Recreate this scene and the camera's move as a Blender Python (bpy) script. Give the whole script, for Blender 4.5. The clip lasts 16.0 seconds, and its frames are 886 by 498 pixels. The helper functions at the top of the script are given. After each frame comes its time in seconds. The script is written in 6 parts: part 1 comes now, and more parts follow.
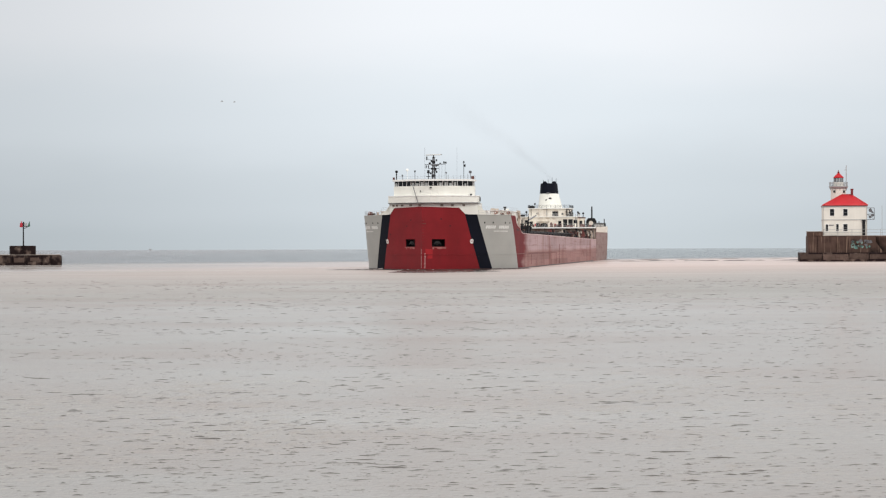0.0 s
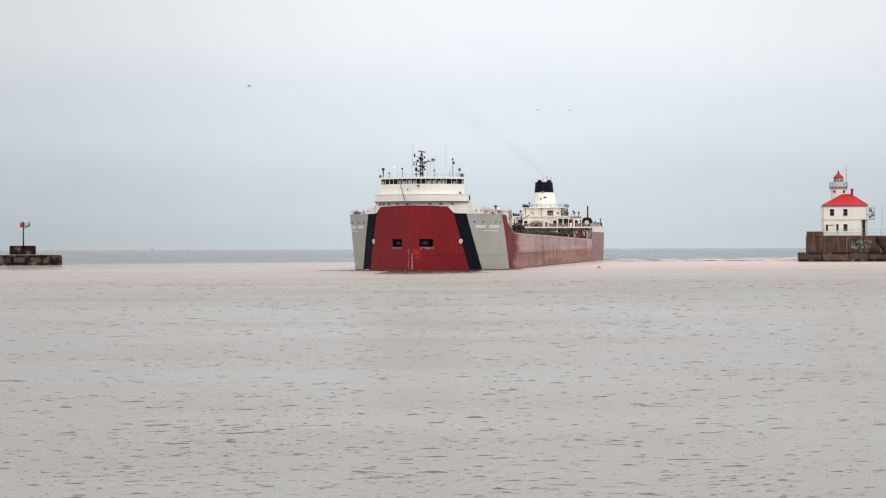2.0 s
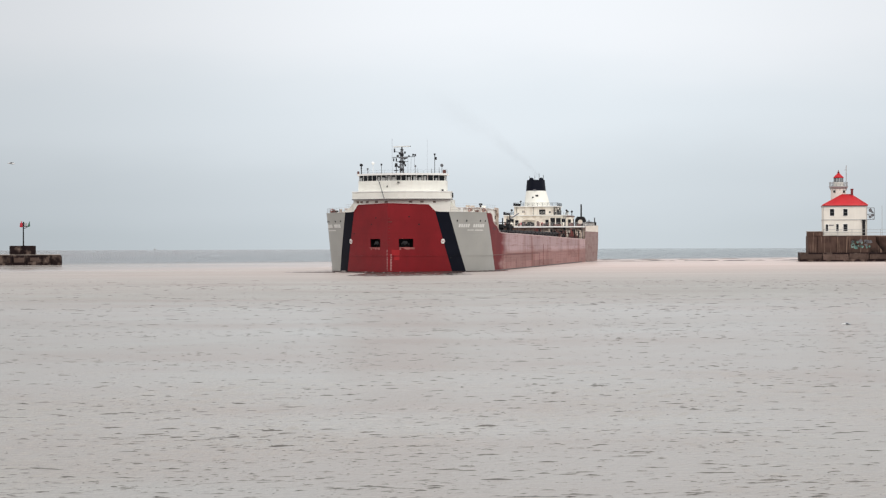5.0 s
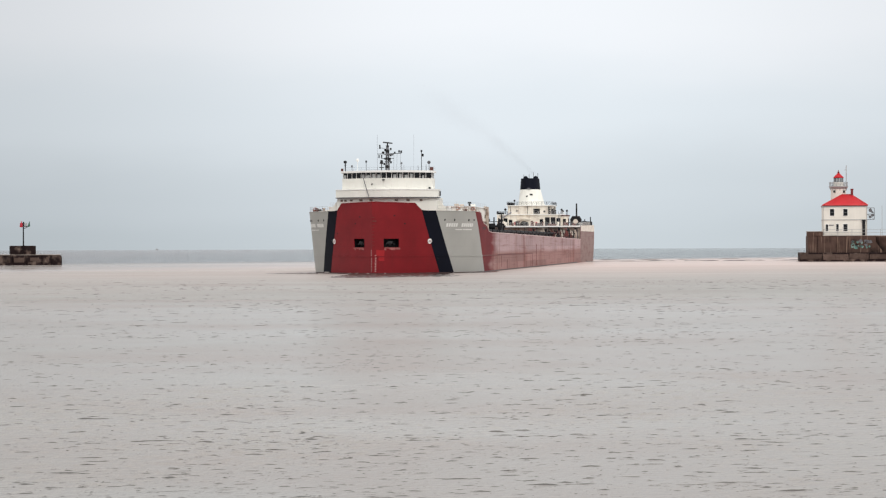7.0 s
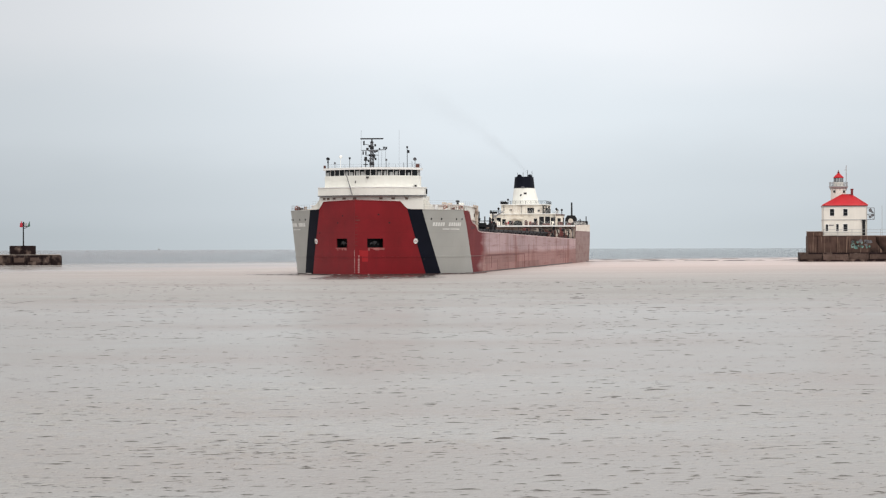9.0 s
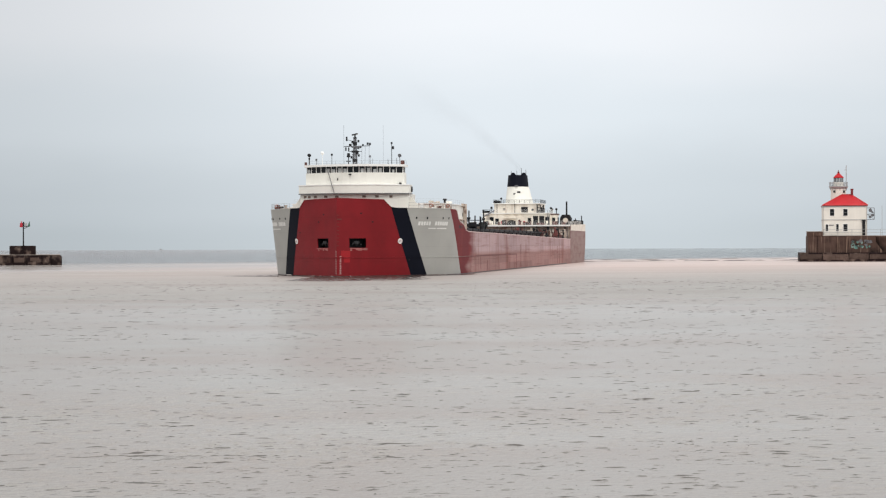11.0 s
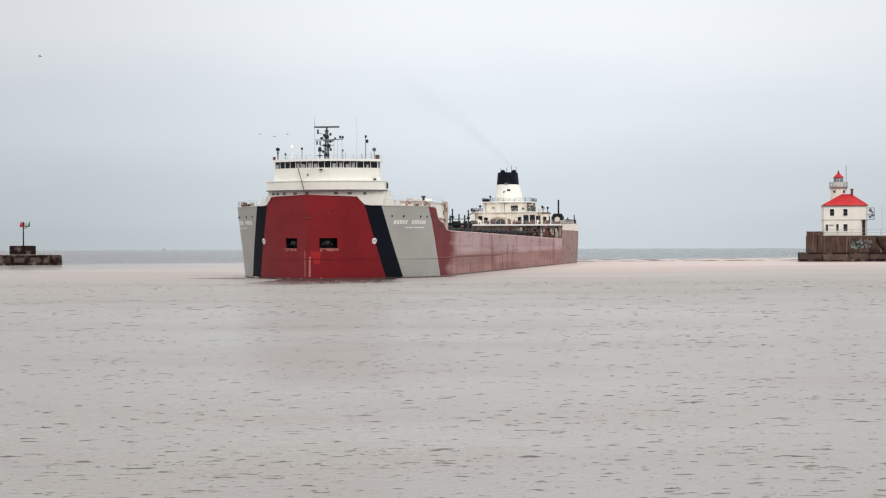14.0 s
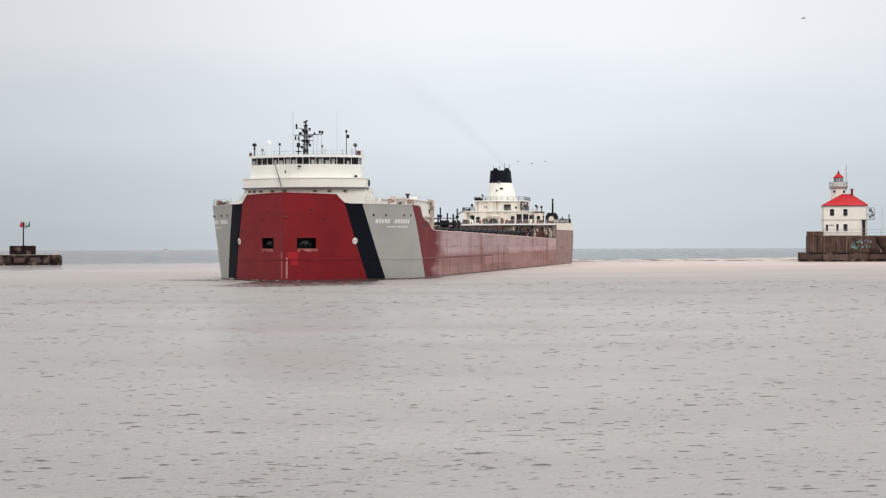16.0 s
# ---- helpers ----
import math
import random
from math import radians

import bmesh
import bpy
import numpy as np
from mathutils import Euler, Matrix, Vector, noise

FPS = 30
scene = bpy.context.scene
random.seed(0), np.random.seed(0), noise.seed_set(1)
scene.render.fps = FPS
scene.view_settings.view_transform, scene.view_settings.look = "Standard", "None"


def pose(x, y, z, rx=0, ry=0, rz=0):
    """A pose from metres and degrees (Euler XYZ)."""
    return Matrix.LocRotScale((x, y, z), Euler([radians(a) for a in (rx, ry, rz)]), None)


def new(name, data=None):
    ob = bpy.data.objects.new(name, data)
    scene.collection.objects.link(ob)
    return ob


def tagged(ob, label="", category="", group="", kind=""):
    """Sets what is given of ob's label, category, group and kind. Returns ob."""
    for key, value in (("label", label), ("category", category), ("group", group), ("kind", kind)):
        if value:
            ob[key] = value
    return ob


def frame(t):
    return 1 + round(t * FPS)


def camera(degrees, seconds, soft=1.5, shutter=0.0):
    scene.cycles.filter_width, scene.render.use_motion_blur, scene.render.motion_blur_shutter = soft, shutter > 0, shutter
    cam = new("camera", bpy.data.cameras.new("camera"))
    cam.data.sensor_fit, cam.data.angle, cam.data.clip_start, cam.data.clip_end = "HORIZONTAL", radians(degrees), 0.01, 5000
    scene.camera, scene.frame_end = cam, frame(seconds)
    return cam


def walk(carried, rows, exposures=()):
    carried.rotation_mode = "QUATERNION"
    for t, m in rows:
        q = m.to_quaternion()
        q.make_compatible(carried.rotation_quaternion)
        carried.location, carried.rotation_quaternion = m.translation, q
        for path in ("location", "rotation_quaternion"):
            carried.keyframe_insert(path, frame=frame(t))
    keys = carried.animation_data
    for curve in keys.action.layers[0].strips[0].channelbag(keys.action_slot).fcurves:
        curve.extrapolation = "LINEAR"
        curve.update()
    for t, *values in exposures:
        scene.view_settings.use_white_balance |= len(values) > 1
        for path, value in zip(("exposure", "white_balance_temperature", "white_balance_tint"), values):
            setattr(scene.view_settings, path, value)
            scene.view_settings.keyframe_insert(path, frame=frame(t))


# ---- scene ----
# ---- camera: fixed on the shore, level but for a slight lean ----
H_EYE = 5.44
cam = camera(25.4, 16.0, soft=1.25)
EYE = Vector((0, 0, H_EYE))
CAM_POSE = Matrix.Translation(EYE) @ pose(0, 0, 0, 90 - 0.165, 0, 0) @ pose(0, 0, 0, 0, 0, -0.18)
walk(cam, [(0.0, CAM_POSE), (16.0, CAM_POSE)], exposures=[(0.0, 0.0), (16.0, 0.0)])

# ---- world: overcast sky ----
SUN_EL, SUN_ROT = radians(42), radians(168)
world = bpy.data.worlds.new("overcast")
scene.world = world
world.use_nodes = True


def build_world():
    nt = world.node_tree
    nt.nodes.clear()
    N, L = nt.nodes.new, nt.links.new
    out, bg = N("ShaderNodeOutputWorld"), N("ShaderNodeBackground")
    sky = N("ShaderNodeTexSky")
    sky.sky_type, sky.sun_disc = "NISHITA", False
    sky.sun_elevation, sky.sun_rotation = SUN_EL, SUN_ROT
    sky.dust_density = 4.0
    tc, sep = N("ShaderNodeTexCoord"), N("ShaderNodeSeparateXYZ")
    L(tc.outputs["Generated"], sep.inputs[0])
    # broad soft cloud sheets
    mp = N("ShaderNodeMapping")
    mp.inputs["Scale"].default_value = (5.0, 5.0, 15.0)
    L(tc.outputs["Generated"], mp.inputs[0])
    nz = N("ShaderNodeTexNoise")
    nz.inputs["Scale"].default_value, nz.inputs["Detail"].default_value, nz.inputs["Roughness"].default_value = 1.3, 4.0, 0.5
    L(mp.outputs[0], nz.inputs["Vector"])
    jit = N("ShaderNodeMath")
    jit.operation = "MULTIPLY_ADD"
    jit.inputs[1].default_value, jit.inputs[2].default_value = 0.034, -0.017
    L(nz.outputs[0], jit.inputs[0])
    add = N("ShaderNodeMath")
    add.operation = "ADD"
    L(sep.outputs["Z"], add.inputs[0])
    L(jit.outputs[0], add.inputs[1])
    ramp = N("ShaderNodeValToRGB")
    cr = ramp.color_ramp
    cr.interpolation = "EASE"
    stops = ((0.0, (0.58, 0.64, 0.68)), (0.025, (0.63, 0.69, 0.735)), (0.065, (0.74, 0.80, 0.85)), (0.11, (0.86, 0.89, 0.93)),
             (0.3, (1.0, 1.0, 1.0)), (1.0, (1.0, 0.99, 0.97)))
    cr.elements[0].position, cr.elements[1].position = stops[0][0], stops[-1][0]
    for p, c in stops[1:-1]:
        cr.elements.new(p)
    for e, (p, c) in zip(cr.elements, stops):
        e.position, e.color = p, (*c, 1)
    L(add.outputs[0], ramp.inputs[0])
    # thicker light towards the zenith, as under an even cloud cover
    up = N("ShaderNodeMapRange")
    up.inputs["From Min"].default_value, up.inputs["From Max"].default_value = 0.12, 1.0
    up.inputs["To Min"].default_value, up.inputs["To Max"].default_value = 1.0, 1.9
    L(sep.outputs["Z"], up.inputs["Value"])
    mul = N("ShaderNodeVectorMath")
    mul.operation = "SCALE"
    L(ramp.outputs[0], mul.inputs[0])
    L(up.outputs[0], mul.inputs["Scale"])
    # sky dimmed to the left and far right: lens falloff put into its colour
    az = N("ShaderNodeMapRange")
    az.interpolation_type = "SMOOTHSTEP"
    az.inputs["From Min"].default_value, az.inputs["From Max"].default_value = -0.27, 0.02
    az.inputs["To Min"].default_value, az.inputs["To Max"].default_value = 0.765, 1.03
    L(sep.outputs["X"], az.inputs["Value"])
    mul2 = N("ShaderNodeVectorMath")
    mul2.operation = "SCALE"
    L(mul.outputs[0], mul2.inputs[0])
    az2, both = N("ShaderNodeMapRange"), N("ShaderNodeMath")
    az2.interpolation_type = "SMOOTHSTEP"
    az2.inputs["From Min"].default_value, az2.inputs["From Max"].default_value = 0.06, 0.26
    az2.inputs["To Min"].default_value, az2.inputs["To Max"].default_value = 1.04, 0.93
    L(sep.outputs["X"], az2.inputs["Value"])
    both.operation = "MULTIPLY"
    L(az.outputs[0], both.inputs[0])
    L(az2.outputs[0], both.inputs[1])
    L(both.outputs[0], mul2.inputs["Scale"])
    sk = N("ShaderNodeVectorMath")
    sk.operation = "SCALE"
    sk.inputs["Scale"].default_value = 0.1
    L(sky.outputs[0], sk.inputs[0])
    mix = N("ShaderNodeMix")
    mix.data_type = "RGBA"
    mix.inputs["Factor"].default_value = 0.97
    L(sk.outputs[0], mix.inputs["A"])
    L(mul2.outputs[0], mix.inputs["B"])
    L(mix.outputs["Result"], bg.inputs["Color"])
    bg.inputs["Strength"].default_value = 1.0
    L(bg.outputs[0], out.inputs[0])


build_world()
sun_data = bpy.data.lights.new("sun", "SUN")
sun_data.energy, sun_data.angle, sun_data.color = 0.9, radians(25), (1.0, 0.97, 0.93)
sun = new("sun", sun_data)
sun.matrix_world = pose(0, 0, 60, 48, 0, 12)


# ---- materials ----
def material(name, colour, rough=0.6, metal=0.0, vary=0.12, scale=1.0, dark=None, dark_amt=0.0, dark_scale=0.5, bump=0.0, bump_scale=20.0, streak=0.0, stain=(0.2, 0.08, 0.04), spec=0.5, seams=0.0, paled=None, pieces=0.0):
    """Painted or worn surface: fine and broad variation, blotches of a second colour, vertical streaks, fine relief."""
    m = bpy.data.materials.new(name)
    m.use_nodes = True
    nt = m.node_tree
    N, L = nt.nodes.new, nt.links.new
    b = nt.nodes["Principled BSDF"]
    tc = N("ShaderNodeTexCoord")

    def noise_tex(sc, detail, vec=None, stretch=None):
        n = N("ShaderNodeTexNoise")
        n.inputs["Scale"].default_value, n.inputs["Detail"].default_value = sc, detail
        src = tc.outputs["Object"]
        if stretch:
            mp = N("ShaderNodeMapping")
            mp.inputs["Scale"].default_value = stretch
            L(src, mp.inputs[0])
            src = mp.outputs[0]
        L(src, n.inputs["Vector"])
        return n.outputs[0]

    def mixc(fac, a, bb, mode="MIX"):
        mx = N("ShaderNodeMix")
        mx.data_type, mx.blend_type = "RGBA", mode
        for sock, v in (("Factor", fac), ("A", a), ("B", bb)):
            if hasattr(v, "links"):
                L(v, mx.inputs[sock])
            elif sock == "Factor":
                mx.inputs[sock].default_value = v
            else:
                mx.inputs[sock].default_value = (*v, 1)
        return mx.outputs["Result"]

    def curve(v, lo, hi, a=0.0, c=1.0):
        r = N("ShaderNodeMapRange")
        r.inputs["From Min"].default_value, r.inputs["From Max"].default_value = lo, hi
        r.inputs["To Min"].default_value, r.inputs["To Max"].default_value = a, c
        L(v, r.inputs["Value"])
        return r.outputs[0]

    broad, fine = noise_tex(0.35 * scale, 3), noise_tex(6 * scale, 5)
    low = tuple(c * (1 - vary) for c in colour)
    high = tuple(min(1, c * (1 + vary)) for c in colour)
    col = mixc(curve(broad, 0.3, 0.7), low, high)
    col = mixc(curve(fine, 0.35, 0.75, 0.0, 0.35 * min(1, vary * 4)), col, low)
    if dark:
        blot = noise_tex(dark_scale, 6)
        col = mixc(curve(blot, 0.5, 0.68, 0.0, dark_amt), col, dark)
    if streak:
        st = noise_tex(1.0, 4, stretch=(2.2 * scale, 2.2 * scale, 0.10 * scale))
        col = mixc(curve(st, 0.56, 0.72, 0.0, streak), col, stain)
    if paled:
        # paler pink on the upper plates of the long side, with a ragged lower edge, plate by plate
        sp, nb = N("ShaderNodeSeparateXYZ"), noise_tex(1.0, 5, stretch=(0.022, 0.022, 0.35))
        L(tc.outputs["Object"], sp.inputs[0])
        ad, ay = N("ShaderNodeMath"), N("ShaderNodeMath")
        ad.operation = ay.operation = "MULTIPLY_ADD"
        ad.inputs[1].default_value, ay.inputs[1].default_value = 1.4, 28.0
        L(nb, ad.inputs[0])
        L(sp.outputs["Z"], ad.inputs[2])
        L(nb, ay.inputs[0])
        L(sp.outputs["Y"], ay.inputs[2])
        side_tone = mixc(curve(ad.outputs[0], 4.1, 4.9), (0.32, 0.19, 0.175), paled)
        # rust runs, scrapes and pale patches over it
        side_tone = mixc(curve(noise_tex(1.0, 5, stretch=(0.16, 0.16, 0.07)), 0.54, 0.70, 0.0, 0.6), side_tone, stain)
        side_tone = mixc(curve(noise_tex(1.0, 5, stretch=(0.05, 0.05, 0.5)), 0.58, 0.72, 0.0, 0.35), side_tone, (0.16, 0.05, 0.045))
        side_tone = mixc(curve(noise_tex(1.0, 4, stretch=(0.09, 0.09, 0.12)), 0.58, 0.68, 0.0, 0.22), side_tone, (0.52, 0.42, 0.41))
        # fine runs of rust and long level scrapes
        side_tone = mixc(curve(noise_tex(1.0, 5, stretch=(0.6, 0.6, 0.10)), 0.56, 0.68, 0.0, 0.42), side_tone, (0.20, 0.085, 0.07))
        side_tone = mixc(curve(noise_tex(1.0, 5, stretch=(0.06, 0.06, 2.6)), 0.58, 0.68, 0.0, 0.38), side_tone, (0.17, 0.06, 0.055))
        col = mixc(curve(ay.outputs[0], 51.0, 59.0, 0.0, 0.94), col, side_tone)
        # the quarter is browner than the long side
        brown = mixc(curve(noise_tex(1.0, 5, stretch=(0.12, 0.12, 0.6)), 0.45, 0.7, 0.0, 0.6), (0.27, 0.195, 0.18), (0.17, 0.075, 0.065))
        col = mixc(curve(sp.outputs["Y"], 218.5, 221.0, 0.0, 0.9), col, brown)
    if seams:
        # welded plate edges
        sp2, cb, br = N("ShaderNodeSeparateXYZ"), N("ShaderNodeCombineXYZ"), N("ShaderNodeTexBrick")
        L(tc.outputs["Object"], sp2.inputs[0])
        L(sp2.outputs["Y"], cb.inputs["X"])
        L(sp2.outputs["Z"], cb.inputs["Y"])
        L(cb.outputs[0], br.inputs["Vector"])
        br.inputs["Scale"].default_value = 1.0
        br.inputs["Brick Width"].default_value, br.inputs["Row Height"].default_value = 11.0, 2.45
        br.inputs["Mortar Size"].default_value, br.inputs["Mortar Smooth"].default_value = 0.035, 0.3
        sm = N("ShaderNodeMath")
        sm.operation = "MULTIPLY"
        sm.inputs[1].default_value = seams
        L(br.outputs["Fac"], sm.inputs[0])
        col = mixc(sm.outputs[0], col, tuple(c * 0.45 for c in colour))
    if pieces:
        # each plate or block has weathered a little differently
        oi = N("ShaderNodeObjectInfo")
        tone = N("ShaderNodeVectorMath")
        tone.operation = "SCALE"
        L(col, tone.inputs[0])
        L(curve(oi.outputs["Random"], 0.0, 1.0, 1 - pieces, 1 + pieces), tone.inputs["Scale"])
        col = tone.outputs[0]
    L(col, b.inputs["Base Color"])
    rr = curve(fine, 0.3, 0.7, max(0.02, rough - 0.04), min(1, rough + 0.04))
    L(rr, b.inputs["Roughness"])
    b.inputs["Metallic"].default_value = metal
    b.inputs["Specular IOR Level"].default_value = spec
    if bump:
        bn = N("ShaderNodeBump")
        bn.inputs["Strength"].default_value, bn.inputs["Distance"].default_value = bump, 0.02
        L(noise_tex(bump_scale, 4), bn.inputs["Height"])
        L(bn.outputs[0], b.inputs["Normal"])
    return m


M_RED = material("hull_red_paint", (0.198, 0.008, 0.012), 0.5, spec=0.22, seams=0.25, vary=0.12, scale=0.8, dark=(0.13, 0.006, 0.009), dark_amt=0.35, dark_scale=0.35, streak=0.2, stain=(0.13, 0.012, 0.012))
M_REDSIDE = material("hull_red_side", (0.155, 0.03, 0.034), 0.72, spec=0.08, seams=0.35, pieces=0.14, paled=(0.43, 0.315, 0.318), vary=0.07, scale=0.6, dark=(0.24, 0.045, 0.04), dark_amt=0.45, dark_scale=0.12, streak=0.45, stain=(0.19, 0.06, 0.045))
M_GREYHULL = material("bow_grey_paint", (0.365, 0.36, 0.335), 0.5, spec=0.3, seams=0.12, vary=0.06, scale=0.6, streak=0.18, stain=(0.40, 0.37, 0.32))
M_BLACK = material("stripe_black_paint", (0.005, 0.006, 0.012), 0.6, vary=0.2, spec=0.08)
M_CREAM = material("house_cream_paint", (0.79, 0.775, 0.71), 0.5, vary=0.06, scale=0.8, streak=0.07, stain=(0.6, 0.5, 0.36))
M_WHITE = material("white_paint", (0.82, 0.81, 0.78), 0.5, vary=0.04, streak=0.1, stain=(0.55, 0.46, 0.36))
M_CREAMAFT = material("aft_cream_paint", (0.76, 0.70, 0.61), 0.55, vary=0.08, scale=1.2, dark=(0.42, 0.33, 0.26), dark_amt=0.55, dark_scale=0.6, streak=0.45, stain=(0.42, 0.30, 0.21))
M_STAINED = material("stained_aft_paint", (0.50, 0.42, 0.35), 0.6, vary=0.15, scale=1.5, dark=(0.16, 0.09, 0.065), dark_amt=0.8, dark_scale=0.8, streak=0.6, stain=(0.22, 0.12, 0.08))
M_DARK = material("dark_steel", (0.014, 0.014, 0.016), 0.6, spec=0.2, vary=0.25, streak=0.2, stain=(0.05, 0.022, 0.014))
M_STEEL = material("worn_anchor_steel", (0.025, 0.025, 0.027), 0.55, vary=0.25, dark=(0.012, 0.01, 0.01), dark_amt=0.8, dark_scale=3.0)
M_DECK = material("deck_red_oxide", (0.16, 0.06, 0.05), 0.7, vary=0.2)
M_RUST = material("rusty_plate", (0.10, 0.035, 0.028), 0.75, vary=0.3, bump=0.3)
M_GLASS = material("window_glass", (0.008, 0.009, 0.011), 0.15, vary=0.1, spec=0.25)
M_MAST = material("mast_grey", (0.11, 0.11, 0.12), 0.5, vary=0.15)
M_ORANGE = material("lifebuoy_orange", (0.36, 0.15, 0.11), 0.6)
M_CONC = material("weathered_concrete", (0.085, 0.052, 0.042), 0.9, spec=0.15, vary=0.3, scale=0.8, dark=(0.014, 0.009, 0.008), dark_amt=0.95, dark_scale=0.22, streak=0.85, stain=(0.26, 0.175, 0.13), bump=0.5, bump_scale=3)
M_CONCDARK = material("wet_dark_concrete", (0.018, 0.010, 0.010), 0.9, spec=0.15, vary=0.35, dark=(0.26, 0.19, 0.155), dark_amt=0.6, dark_scale=0.5, streak=0.4, stain=(0.012, 0.008, 0.008), bump=0.5, bump_scale=3)
M_CONCFACE = material("worn_facing_concrete", (0.10, 0.068, 0.056), 0.9, spec=0.15, vary=0.35, pieces=0.3, dark=(0.03, 0.018, 0.016), dark_amt=0.7, dark_scale=0.7, streak=0.4, stain=(0.03, 0.02, 0.018), bump=0.4, bump_scale=3)
M_ROOF = material("roof_red", (0.43, 0.012, 0.018), 0.6, spec=0.2, vary=0.1)
M_SILL = material("scraped_sill", (0.36, 0.12, 0.11), 0.8, vary=0.35, dark=(0.2, 0.02, 0.02), dark_amt=0.8, dark_scale=2.5)
M_WLSHADE = material("waterline_fouling", (0.045, 0.02, 0.018), 0.5, vary=0.3, dark=(0.10, 0.03, 0.028), dark_amt=0.8, dark_scale=0.25)
M_LETTER = material("pale_lettering", (0.70, 0.69, 0.66), 0.6, vary=0.1)
M_PORT = material("dull_port_glass", (0.16, 0.11, 0.085), 0.4, vary=0.3)
M_GUNWALE = material("pale_gunwale", (0.58, 0.44, 0.42), 0.6, vary=0.12, dark=(0.35, 0.12, 0.11), dark_amt=0.6, dark_scale=0.3)
M_STRAKE = material("dark_rusty_red", (0.17, 0.04, 0.036), 0.6, vary=0.25, streak=0.4, stain=(0.1, 0.03, 0.025))
M_MARK = material("worn_mark_paint", (0.52, 0.33, 0.31), 0.6, vary=0.2, dark=(0.3, 0.1, 0.1), dark_amt=0.5, dark_scale=3.0)
M_SCANBACK = material("scanner_pale", (0.7, 0.7, 0.68), 0.5)
M_FRESH = material("fresh_red", (0.34, 0.013, 0.017), 0.45, vary=0.1, spec=0.25)
M_SKYPANE = material("pale_sky_panel", (0.42, 0.43, 0.42), 0.4, vary=0.12, scale=2.0)
M_LHWALL = material("lighthouse_cream", (0.71, 0.68, 0.615), 0.7, vary=0.05, streak=0.2, stain=(0.5, 0.42, 0.33))
M_LHGREY = material("weathered_grey_paint", (0.36, 0.36, 0.36), 0.6, vary=0.15)
M_ROOFDARK = material("roof_dark_red", (0.16, 0.012, 0.014), 0.6, vary=0.12)
M_LANTERN = material("lantern_glass", (0.34, 0.36, 0.37), 0.08, vary=0.1)
M_TEALDARK = material("sprayed_dark_green", (0.03, 0.07, 0.06), 0.7, vary=0.2)
M_TEALPALE = material("sprayed_pale_green", (0.20, 0.29, 0.26), 0.7, vary=0.2)
M_TEAL = material("sprayed_teal", (0.09, 0.20, 0.175), 0.7, vary=0.15)
M_GULL = material("gull_white", (0.6, 0.6, 0.6), 0.8)
M_GULLWING = material("gull_grey", (0.22, 0.23, 0.25), 0.8)
M_GREEN = material("signal_green", (0.02, 0.10, 0.06), 0.5)
M_SIGRED = material("signal_red", (0.42, 0.012, 0.03), 0.5)


